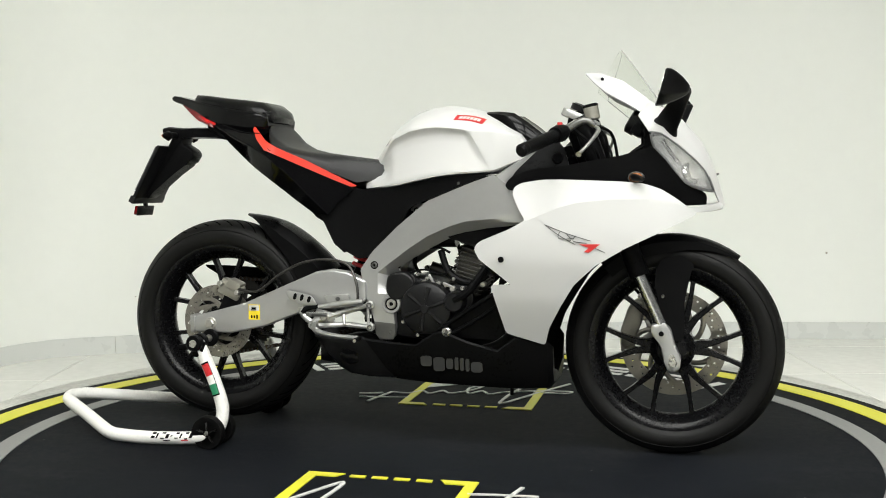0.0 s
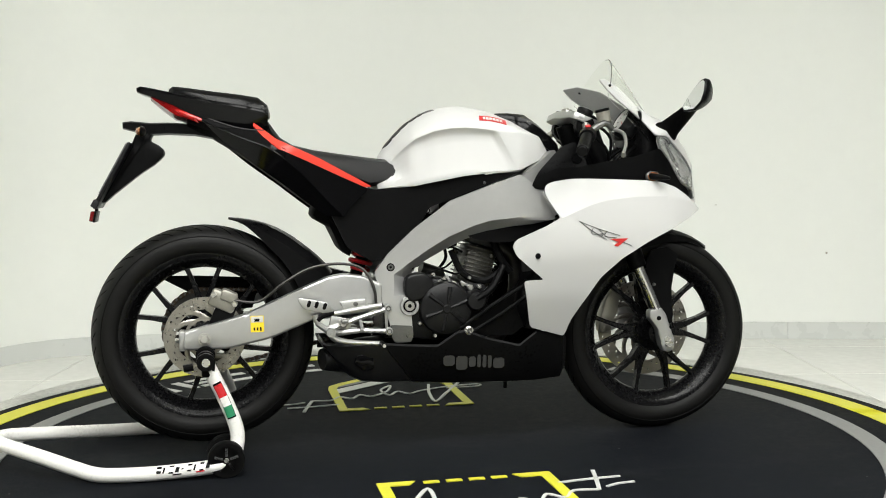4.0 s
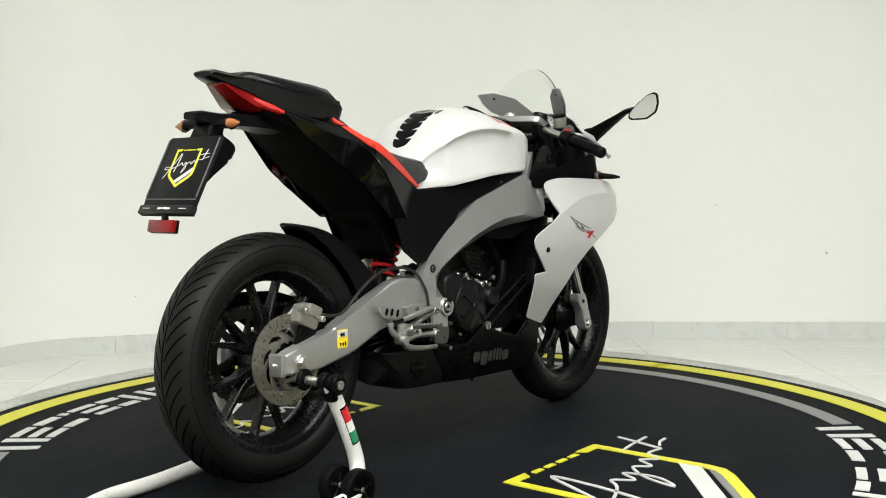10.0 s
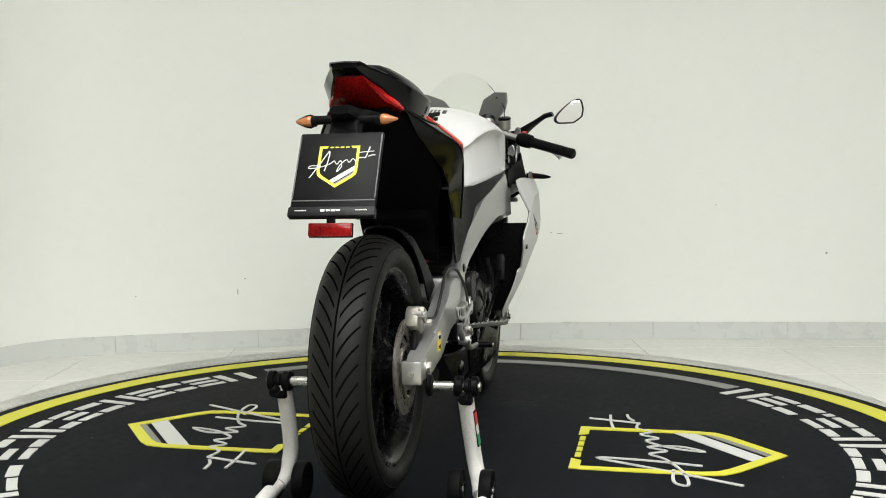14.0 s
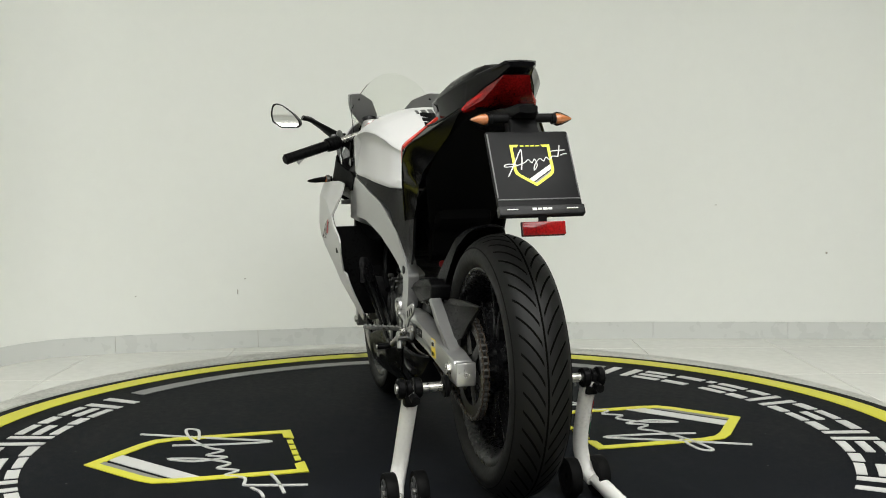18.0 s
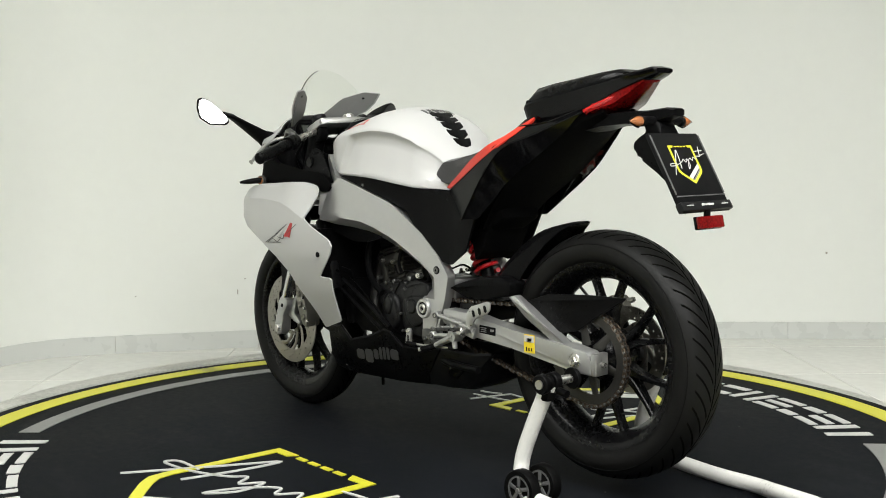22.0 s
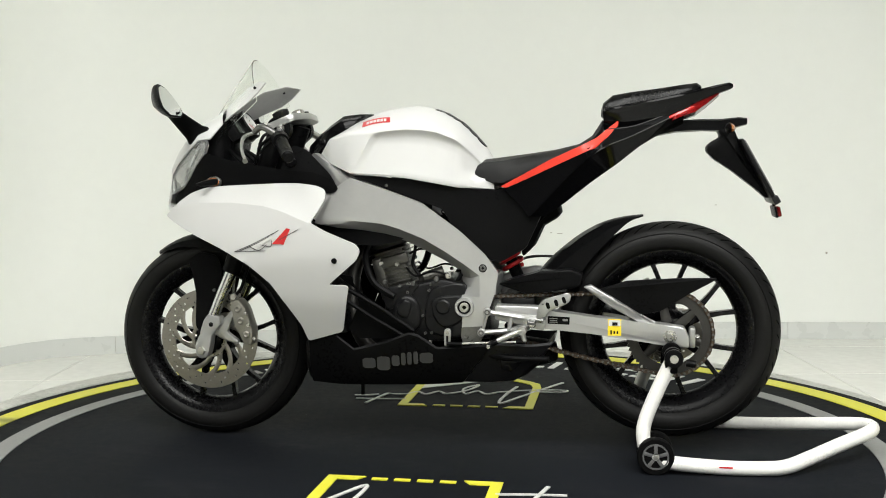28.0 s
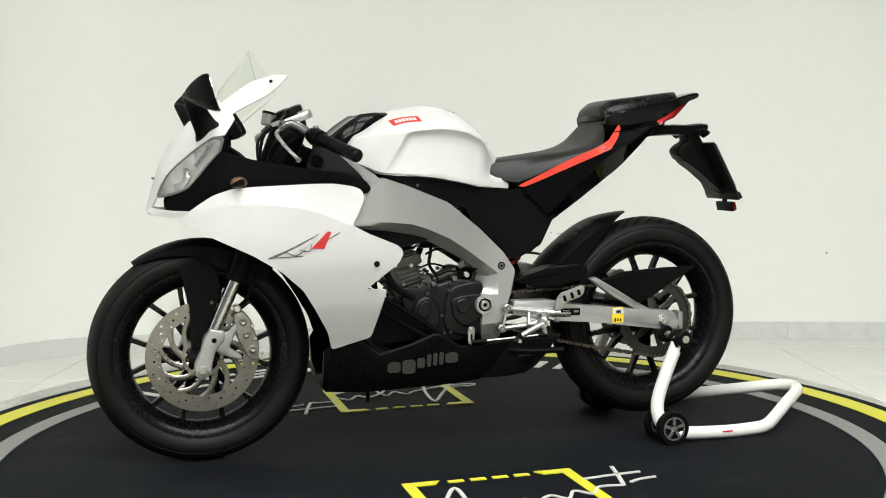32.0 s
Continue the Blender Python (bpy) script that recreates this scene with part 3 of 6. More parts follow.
def build_wheels():
    rear = wheel("rear_wheel", RA, 0.306, 0.135, 0.222, 30, 1, "black cast rear wheel with forked spokes")
    front = wheel("front_wheel", FA, 0.300, 0.104, 0.224, 0, 0, "black cast front wheel with forked spokes")
    brake_disc(0.110, 0.076, -0.078, rear, petal=9, cells=102)
    brake_disc(0.150, 0.108, 0.066, front)
    # rear sprocket
    bm = bmesh.new()
    teeth, rows = 60, []
    for k in range(teeth * 2):
        a = math.pi * k / teeth
        r = 0.1215 if k % 2 == 0 else 0.1145
        rows.append([(r * math.cos(a), 0.074, r * math.sin(a)), (r * math.cos(a), 0.081, r * math.sin(a)), (0.088 * math.cos(a), 0.081, 0.088 * math.sin(a)), (0.088 * math.cos(a), 0.074, 0.088 * math.sin(a))])
    rows.append(rows[0])
    sp = part("sprocket", loft(rows, caps=False), M_SPROCK, rear, "large dark rear sprocket")
    for k in range(6):
        bm = bmesh.new()
        a = 2 * math.pi * k / 6 + .3
        tube([(0.03 * math.cos(a), 0.0775, 0.03 * math.sin(a)), (0.094 * math.cos(a), 0.0775, 0.094 * math.sin(a))], [0.015, 0.009], 8, 0, bm)
        for v in bm.verts:
            v.co.y = 0.0775 + (v.co.y - 0.0775) * 0.3
        part("carrier_arm", bm, M_SPROCK, sp)
    # pale print on the front rim's flank, as plain bars
    for k in range(5):
        a = radians(-37 + 3.4 * k)
        b = part("rim_print", box((.014, .0012, .008), (.238 * math.cos(a), -.0400, .238 * math.sin(a)), 0, pose(0, 0, 0, 0, -math.degrees(a), 0)), M_WHT, front)
    return rear, front


REAR, FRONT = build_wheels()


CREASE = [(0.308, 0.658), (0.386, 0.691), (0.438, 0.705), (0.525, 0.714), (0.625, 0.714), (0.695, 0.702), (0.747, 0.674)]


def fair_w(x, z):
    """Half width of the side fairing, folded inwards above its crease."""
    zr = float(np.interp(x, [c[0] for c in CREASE], [c[1] for c in CREASE]))
    b = float(np.interp(min(z, zr), [0.17, 0.30, 0.336, 0.44, 0.55, 0.62, 0.68, 0.71], [0.10, 0.145, 0.163, 0.212, 0.246, 0.254, 0.252, 0.250]))
    if z > zr:
        b -= (z - zr) * float(np.interp(x, [0.25, 0.33, 0.45, 0.60, 0.66, 0.72], [0.40, 0.40, 0.39, 0.36, 0.32, 0.2]))
    return b * float(np.interp(x, [0.56, 0.64, 0.70, 0.74, 0.82], [1.0, 0.965, 0.885, 0.78, 0.55]))


def build_fairing():
    low = [(0.745, 0.675), (0.688, 0.718), (0.653, 0.740), (0.608, 0.755), (0.553, 0.760), (0.40, 0.766), (0.345, 0.766), (0.290, 0.758), (0.268, 0.748), (0.264, 0.727), (0.285, 0.685), (0.303, 0.659), (0.257, 0.634), (0.176, 0.600), (0.163, 0.582), (0.177, 0.554), (0.262, 0.484), (0.204, 0.482), (0.237, 0.346), (0.343, 0.314),
           (0.356, 0.363), (0.390, 0.425), (0.428, 0.487), (0.487, 0.541), (0.563, 0.587), (0.65, 0.628)]
    inner = [(0.300, 0.755), (0.253, 0.736), (0.264, 0.705), (0.280, 0.678), (0.300, 0.660), (0.315, 0.668)]
    cowl = [(0.622, 0.850), (0.549, 0.829), (0.461, 0.814), (0.372, 0.799), (0.310, 0.795), (0.252, 0.772), (0.238, 0.752), (0.247, 0.738), (0.285, 0.735), (0.307, 0.748), (0.508, 0.745), (0.620, 0.735), (0.70, 0.695), (0.766, 0.690), (0.768, 0.722), (0.751, 0.737), (0.709, 0.757), (0.686, 0.783), (0.657, 0.821), (0.630, 0.848)]

    def cowl_w(x, z):
        return float(np.interp(x, [0.24, 0.33, 0.55, 0.62, 0.66, 0.70, 0.75, 0.79], [0.194, 0.194, 0.208, 0.205, 0.180, 0.145, 0.095, 0.055])) - max(0, z - 0.75) * 0.22

    for s, side in ((1, "left"), (-1, "right")):
        p = part("side_fairing", shell(round_poly(low, 0.010), fair_w, s, 0.005, 0.024, list(zip(CREASE, CREASE[1:]))), M_PAINT, BIKE, "large white side fairing panel with a folded upper ridge", angle=14)
        part("inner_panel", shell(round_poly(inner, 0.006), lambda x, z: 0.188, s, 0.004, 0.02), M_PAINT, BIKE, "small white inner fairing panel")
        part("cockpit_panel", shell(round_poly(cowl, 0.008), cowl_w, s, 0.005, 0.03), M_DULL, BIKE, "satin black cockpit side panel")
        part("fairing_lining", shell(round_poly([(q[0], q[1]) for q in low], 0.012), lambda x, z: fair_w(x, z) - .0045, s, .002, .035), M_MATTE, p, "black inner face")
        # filler plate, added so the gap beside the frame looks dark
        duct = []
        for z in np.linspace(.345, .625, 8):
            xx = .285 + max(0, .40 - z) * .15
            y0, y1 = .095, fair_w(xx, z) - .010
            duct.append([(xx, s * y0, z), (xx, s * y1, z), (xx + .008, s * y1, z), (xx + .008, s * y0, z)])
        part("inner_filler", loft(duct), M_MATTE, BIKE, "black filler plate added to darken the inside of the fairing")
        part("fairing_screw", disc_y(0.008, s * (fair_w(.237, .554) - .004), s * (fair_w(.237, .554) + .003), (0.237, 0, 0.554), 16, .001), M_MATTE, p)
        # model mark, drawn as plain shapes: thin dark strokes and one red wedge
        def on(u, v, h, s=s):
            return Vector((u, s * (fair_w(u, v) + 0.0012 + h), v))
        if s > 0:
            red = [(0.411, 0.600), (0.368, 0.644), (0.358, 0.642), (0.378, 0.598), (0.388, 0.600)]
            lines = [[(0.521, 0.578), (0.466, 0.600), (0.406, 0.630)], [(0.506, 0.580), (0.446, 0.606), (0.391, 0.638)], [(0.431, 0.581), (0.521, 0.578)], [(0.336, 0.640), (0.391, 0.611)], [(0.476, 0.593), (0.451, 0.582), (0.426, 0.598)], [(0.446, 0.598), (0.416, 0.593), (0.411, 0.610)]]
        else:
            red = [(0.445, 0.597), (0.500, 0.598), (0.470, 0.575), (0.458, 0.577), (0.470, 0.588)]
            lines = [[(0.355, 0.648), (0.39, 0.622), (0.435, 0.596)], [(0.355, 0.648), (0.41, 0.626), (0.475, 0.606)], [(0.395, 0.630), (0.392, 0.612), (0.43, 0.612)], [(0.475, 0.592), (0.512, 0.576)], [(0.41, 0.626), (0.425, 0.610), (0.415, 0.606)], [(0.435, 0.618), (0.43, 0.605), (0.465, 0.600)]]
        bm = bmesh.new()
        flat_poly(red, 0.0, 0.0012, on, bm)
        part("red_mark", bm, M_REDP, p, "red wedge-shaped print", angle=20)
        bm = bmesh.new()
        for ln in lines:
            stroke(ln, 0.0016, 0.0, 0.001, on, bm, 3)
        part("thin_mark", bm, M_DECAL, p, "thin dark grey printed strokes", angle=20)
        if s > 0:
            bm = bmesh.new()
            flat_poly([(0.474, 0.592), (0.414, 0.625), (0.408, 0.618), (0.456, 0.586)], 0.0, 0.001, on, bm)
            part("white_mark", bm, M_WHT, p, angle=20)

    # belly pan: a trough with a blunt nose and a peak on each side; behind it the dark silencer cover
    def trough(rows, slant):
        rings = []
        for x, top, bot, w, k in rows:
            half = [(0.0, bot), (w * .45, bot), (w * .76, bot + .010), (w * .93, bot + (top - bot) * .35), (w, top - .006), (w - .003, top), (w - .010, top - .004), (w * .70, bot + (top - bot) * .40), (0.0, bot + .02)]
            rings.append([(px - k * slant * (pz - .20), py, pz) for px, py, pz in half_ring(x, half)])
        return loft(rings)
    pan = part("belly_pan", trough(((0.360, 0.306, 0.196, 0.126, 0), (0.346, 0.322, 0.178, 0.140, 0), (0.26, 0.334, 0.174, 0.156, 0), (0.21, 0.296, 0.174, 0.155, 0), (0.12, 0.318, 0.176, 0.151, 0), (0.052, 0.344, 0.178, 0.150, 0), (0.026, 0.338, 0.178, 0.149, 0), (-0.012, 0.303, 0.180, 0.146, .2), (-0.060, 0.308, 0.183, 0.142, .7), (-0.098, 0.314, 0.186, 0.138, 1.0)), .75), M_MATTE, BIKE, "matt black belly pan with a raised peak", angle=32)
    part("silencer_cover", trough(((-0.099, 0.316, 0.188, 0.134, 1.0), (-0.18, 0.314, 0.188, 0.131, .8), (-0.236, 0.312, 0.194, 0.126, .5), (-0.268, 0.312, 0.212, 0.121, .3), (-0.300, 0.312, 0.240, 0.115, .1), (-0.332, 0.314, 0.284, 0.108, 0), (-0.348, 0.316, 0.306, 0.102, 0)), .75), M_SHADE, BIKE, "satin dark grey exhaust silencer cover", angle=32)
    for s in (1, -1):
        # nothing is cut out: a black patch paints the opening's shade
        part("vent_shade", slab(round_poly([(-.205, .285), (-.255, .280), (-.262, .258), (-.235, .235), (-.205, .240)], .008), s * .116, s * .127, .002), M_GLOSS, BIKE, "black patch for the shade of an opening in the silencer cover")
    for s in (1, -1):

        def on2(u, v, h, s=s):
            return Vector((u, s * (np.interp(v, [.20, .225, .30], [.133, .140, .150]) + .004 + h), v))
        # maker's mark as plain grey blocks
        x0, x1 = (0.187, -0.016) if s > 0 else (-0.012, 0.166)
        z0, z1 = (0.236, 0.259) if s > 0 else (0.244, 0.228)
        widths = [1.0, 1.0, .6, .34, .34, .34, 1.0]
        tot, u = sum(widths) + .14 * 6, 0.0
        for k, w in enumerate(widths):
            a, b = x0 + (x1 - x0) * u / tot, x0 + (x1 - x0) * (u + w) / tot
            u += w + .14
            zb, c = z0 + (z1 - z0) * (u - w / 2) / tot, (b - a) * .2
            lo, hi = zb - (.010 if k == 1 else 0), zb + (.030 if w > .5 else .036)
            bm = bmesh.new()
            flat_poly([(a + c, lo), (b - c, lo), (b, lo + .005), (b, hi - .005), (b - c, hi), (a + c, hi), (a, hi - .005), (a, lo + .005)], 0.0, 0.001, on2, bm)
            part("grey_block", bm, M_DECAL, pan, angle=20)
    # exhaust silencer behind the pan
    part("silencer", tube([(-.16, .0, .262), (-.24, -.02, .262), (-.345, -.055, .262)], [.055, .052, .030], 18, 4), M_ENGINE, BIKE, "dark underslung exhaust silencer")
    return pan


build_fairing()


TX = [-.185, -.155, -.121, -.087, -.036, .006, .048, .097, .147, .205, .271, .305]
T_TOP = [.808, .858, .897, .930, .962, .976, .981, .976, .965, .940, .898, .852]
T_CREST = [.775, .805, .848, .880, .901, .908, .910, .906, .899, .896, .884, .846]
T_WIDE = [.098, .112, .128, .148, .170, .181, .190, .195, .195, .190, .156, .118]
T_LOW = [.742, .744, .747, .750, .761, .769, .777, .782, .785, .788, .817, .836]
DOME_Y = [1.0, .985, .94, .87, .76, .62, .45, .23, 0.0]
DOME_Z = [0.0, .09, .22, .38, .55, .72, .87, .965, 1.0]


def tank_at(x):
    """Top, crest, half width and lower edge of the tank at x."""
    return [float(np.interp(x, TX, q)) for q in (T_TOP, T_CREST, T_WIDE, T_LOW)]


def tank_y(x, z):
    """Half width of the tank's dome at a height above its crest."""
    zt, zc, w, zb = tank_at(x)
    return w * float(np.interp((z - zc) / (zt - zc), DOME_Z, DOME_Y))


def tank_z(x, y):
    """Height of the tank's dome at a place."""
    zt, zc, w, zb = tank_at(x)
    return zc + (zt - zc) * float(np.interp(min(abs(y) / w, 1.0), DOME_Y[::-1], DOME_Z[::-1]))


def dome_patch(rows, lift, thick):
    """A thin sheet on the dome: rows of (x, y) points, all of one length."""
    bm = bmesh.new()
    grid = [[[bm.verts.new((x, y, tank_z(x, y) + h)) for x, y in row] for row in rows] for h in (lift, lift - thick)]
    n, m = len(rows), len(rows[0])
    for g in grid:
        for i in range(n - 1):
            for j in range(m - 1):
                bm.faces.new((g[i][j], g[i][j + 1], g[i + 1][j + 1], g[i + 1][j]))
    rim = [(0, j) for j in range(m)] + [(i, m - 1) for i in range(1, n)] + [(n - 1, j) for j in range(m - 2, -1, -1)] + [(i, 0) for i in range(n - 2, 0, -1)]
    for (a, b), (c, d) in zip(rim, rim[1:] + rim[:1]):
        bm.faces.new((grid[0][a][b], grid[0][c][d], grid[1][c][d], grid[1][a][b]))
    return bm


def build_tank():
    # one section for each place along the crest; below it the sections lean forwards with the knee recess
    xs = sorted(set([round(q, 4) for q in np.linspace(-.185, .305, 44)] + [.118, .128, .138]), reverse=True)
    under = [0.0, .035, .07, .16, .3, .45, .6, .75, .88, .96, 1.0]
    dome = smooth_line([(a, b, 0) for a, b in zip(DOME_Y, DOME_Z)], 3)
    rings = []
    for x0 in xs:
        zt, zc, w, zb = tank_at(x0)
        slant = .066 * max(0.0, 1 - abs(x0 - .131) / .175) if x0 > .131 else .066 * max(0.0, 1 - (.131 - x0) / .25)
        half = []
        for f in reversed(under):
            x = x0 + slant * f
            zt2, zc2, w2, zb2 = tank_at(x)
            z = zc + (zb2 - zc) * f
            y = w + (w2 * .985 - w) * f
            inset = .017 * min(1.0, max(0.0, (.138 - x0) / .020)) * min(1.0, max(0.0, (x0 + .17) / .10))
            y -= inset * (1 - f) ** .8 * min(1.0, f / .10) ** 1.3
            if f == 1.0:
                y -= .012 if x0 > .131 else .004
            if x0 < -.10:
                y *= 1 - .30 * min(1.0, (-.10 - x0) / .04) * min(1.0, max(0.0, (z - .772) / .012))
            half.append((x, y, z))
        for k in dome[1:]:
            half.append((x0, max(k.x, 0.0) * w * (1 - (.30 * min(1.0, (-.10 - x0) / .04) if x0 < -.10 else 0.0)), zc + (zt - zc) * k.y))
        x1, z1 = half[0][0], half[0][2]
        half = [(x1, 0.0, z1), (x1, half[0][1] * .7, z1)] + half
        half[-1] = (half[-1][0], 0.0, half[-1][2])
        rings.append(half + [(x, -y, z) for x, y, z in reversed(half) if y > 1e-5])
    tank = part("fuel_tank", loft(rings), M_PAINT, BIKE, "glossy white fuel tank with knee recesses", angle=38)
    # black grip pad on the back of the tank with notched edges
    rows = []
    edge = [(-.046, .030), (-.049, .039)]
    for k, w in enumerate((.040, .039, .037, .033)):
        x = -.062 - .0225 * k
        edge += [(x, w), (x - .006, .012 - .001 * k), (x - .0075, .012 - .001 * k), (x - .0095, w - .002)]
    for x, w in edge + [(-.149, .026), (-.154, .019)]:
        rows.append([(x + abs(q * w) * .25, w * q) for q in np.linspace(-1, 1, 9)])
    part("grip_pad", dome_patch(rows, .0025, .006), M_MATTE, tank, "black rubber grip pad with notched edges")
    for y, w, k in ((-.050, .012, 1), (-.033, .006, 1), (-.022, .006, 1), (-.011, .006, 1), (.004, .014, 1), (.024, .014, 1), (.044, .008, 1)):
        part("grey_block", dome_patch([[(x, y + w * q) for q in (-.5, 0, .5)] for x in (-.040, -.026, -.012)], .0012, .003), M_DECAL, tank)
    # red badge with pale bars on each flank
    for s in (1, -1):
        def flank(u0, u1, v0, v1, out):
            bm = bmesh.new()
            rows = []
            for f in np.linspace(0, 1, 9):
                u = u0 + (u1 - u0) * f
                base = Vector((.091 + .080 * u, 0, .9295 - .0125 * u + .004 * math.sin(math.pi * u)))
                row = []
                for g in (v0, (v0 + v1) / 2, v1):
                    x, z = base.x + .006 * g, base.z + .0150 * g
                    for h in (out,):
                        row.append((x, s * (tank_y(x, z) + h * .8), z + h * .6))
                rows.append(row + [(q[0], q[1] - s * .004, q[2] - .003) for q in reversed(row)])
            return loft(rows)
        b = part("badge", flank(0, 1, 0, 1, .0012), M_REDP, tank, "small red badge", angle=20)
        for k in range(6):
            part("badge_bar", flank(.14 + .125 * k, .235 + .125 * k, .25, .72, .0019), M_WHT, b, angle=20)
    # gloss black cover between tank and steering head
    rings = []
    for x, zb, zt, w in ((0.165, .93, .957, .085), (0.20, .915, .957, .105), (0.245, .895, .952, .118), (0.285, .870, .925, .118), (0.325, .845, .893, .105), (0.35, .835, .872, .09)):
        h = zt - zb
        rings.append(half_ring(x, [(0, zb), (w, zb), (w, zb + h * .35), (w * .92, zb + h * .8), (w * .75, zt), (w * .6, zt - h * .1), (0, zt - h * .15)]))
    part("tank_cover", loft(rings), M_GLOSS, BIKE, "gloss black cover before the tank", angle=30)
    return tank


build_tank()


SPAR_EDGE = [(-0.150, 0.500), (-0.107, 0.532), (-0.049, 0.573), (0.009, 0.609), (0.074, 0.637), (0.122, 0.652), (0.17, 0.657), (0.32, 0.650)]


def frame_w(x, z):
    """Half width of the frame spar; its lower face turns inwards below an edge."""
    w = float(np.interp(x, [-0.2, -0.1, 0.0, 0.1, 0.2, 0.3], [0.118, 0.126, 0.150, 0.172, 0.188, 0.190])) - max(0, 0.42 - z) * 0.05
    ze = float(np.interp(x, [c[0] for c in SPAR_EDGE], [c[1] for c in SPAR_EDGE]))
    if x > -.135 and .44 < z < ze:
        w -= (ze - z) * 1.1 * min(1.0, (x + .135) / .03) * min(1.0, (z - .44) / .05)
    return w


def build_frame():
    out = [(0.309, 0.654), (0.256, 0.745), (0.205, 0.780), (0.13, 0.755), (0.01, 0.708), (-0.088, 0.632), (-0.162, 0.562), (-0.199, 0.510), (-0.185, 0.445), (-0.160, 0.371), (-0.148, 0.325), (-0.141, 0.314), (-0.102, 0.312), (-0.094, 0.340), (-0.098, 0.402), (-0.092, 0.470),
           (-0.088, 0.505), (-0.091, 0.511), (-0.049, 0.541), (0.008, 0.573), (0.057, 0.598), (0.122, 0.622), (0.186, 0.634), (0.245, 0.640)]
    for s in (1, -1):
        f = part("frame_spar", shell(round_poly(out, 0.008), frame_w, s, 0.030, 0.026, list(zip(SPAR_EDGE, SPAR_EDGE[1:]))[:-1]), M_SILVER, BIKE, "silver painted aluminium frame spar", angle=22)
        tab = part("frame_tab", slab(round_poly([(-.086, .640), (-.070, .634), (-.040, .662), (.012, .698), (-.004, .702), (-.040, .700), (-.060, .682)], .005), s * .070, s * .080, .003), M_ALU, f, "bare aluminium frame tab")
        # black discs draw the shade inside the tab's holes
        for x, z, r in ((-.040, .680, .0085), (-.062, .657, .010)):
            part("tab_hole_shade", disc_y(r, s * .079, s * .0812, (x, 0, z), 18, 0), M_MATTE, tab)
        part("tab_bolt", disc_y(.005, s * .080, s * .0835, (-.040, 0, .680), 6, .001), M_STEEL, tab)
        for x, z, r in ((-0.155, 0.524, .0085), (-0.105, 0.331, .0065)):
            y = frame_w(x, z)
            # a black disc puts the recess's shade round the bolt
            part("recess_shade", disc_y(r * 1.35, s * (y - .004), s * (y + .0018), (x, 0, z), 22, .0005), M_MATTE, f)
            part("frame_bolt", lathe([(.0004, s * (y + .0012)), (r * .42, s * (y + .0012)), (r * .48, s * (y + .0042)), (r * .85, s * (y + .0042)), (r, s * (y + .003)), (r, s * y)], 20, (x, 0, z)), M_CAST, f)
        boss = part("pivot_boss", lathe([(0.0275, s * .10), (0.0275, s * .129), (0.0255, s * .132), (0.0195, s * .132), (0.0185, s * .1275), (0.006, s * .1275)], 40, (-0.103, 0, 0.414)), M_SILVER, f, "round aluminium pivot boss")
        # black disc on the recess floor, to paint the gap dark
        part("gap_shade", disc_y(.0183, s * .120, s * .1283, (-0.103, 0, 0.414), 32, 0), M_MATTE, boss)
        nut = part("pivot_nut", lathe([(.0004, s * .1295), (.0062, s * .1295), (.0068, s * .1345), (.0118, s * .1345), (.0140, s * .132), (.0140, s * .128)], 12, (-0.103, 0, 0.414)), M_STEEL, boss, "steel pivot nut")
        # black hexagon for the shade in the nut's socket
        part("socket_shade", disc_y(.006, s * .1285, s * .1302, (-0.103, 0, 0.414), 6, 0), M_MATTE, nut)
        part("frame_foot", shell(round_poly([(-.157, .361), (-.095, .357), (-.0925, .330), (-.099, .311), (-.142, .309), (-.153, .325)], .005), lambda x, z: frame_w(x, z) + .0022, s, .006, .02), M_CAST, f, "dark cast frame foot", angle=30)
    strut = [(.195, .764), (.30, .838), (.322, .850), (.330, .835), (.300, .795), (.258, .736)]
    for s in (1, -1):
        part("head_strut", shell(round_poly(strut, .006), lambda x, z: .186 - max(0, x - .22) * .45, s, .02, .03), M_SILVER, BIKE, "silver frame arm to the steering head", angle=35)
    part("cross_brace", box((0.05, 0.17, 0.06), (-0.165, 0, 0.47), 0.01), M_SILVER, BIKE)
    # matt black side panels under seat and tank
    side = [(0.205, 0.786), (0.142, 0.783), (0.063, 0.776), (-0.016, 0.763), (-0.096, 0.747), (-0.16, 0.742), (-0.193, 0.741), (-0.222, 0.748), (-0.300, 0.790), (-0.38, 0.825), (-0.36, 0.76), (-0.31, 0.655), (-0.275, 0.581), (-0.204, 0.540), (-0.156, 0.552), (-0.133, 0.580), (-0.090, 0.626), (-0.068, 0.650), (-0.045, 0.690), (0.01, 0.712), (0.13, 0.758)]
    def side_w(x, z):
        return float(np.interp(x, [-0.4, -0.3, -0.2, -0.1, 0.0, 0.1, 0.2], [0.135, 0.125, 0.112, 0.124, 0.150, 0.172, 0.186]))
    for s in (1, -1):
        p = part("side_panel", shell(round_poly(side, 0.008), side_w, s, 0.006, 0.03), M_MATTE, BIKE, "matt black side panel under the seat", angle=45)
        part("panel_vent", slab(round_poly([(-0.262, 0.727), (-0.225, 0.722), (-0.262, 0.712), (-0.29, 0.722)], .004), s * .119, s * .125, .001), M_GLOSS, p)
        part("panel_screw", disc_y(.0042, s * .16, s * .1755, (0.105, 0, .757), 12, .001), M_CAST, p)
    part("inner_subframe", box((0.30, 0.17, 0.10), (-0.14, 0, 0.665), 0.02, pose(0, 0, 0, 0, 20, 0)), M_DULL, BIKE)
    part("battery_box", box((0.16, 0.15, 0.14), (-0.27, 0, 0.69), 0.02, pose(0, 0, 0, 0, 30, 0)), M_DULL, BIKE)
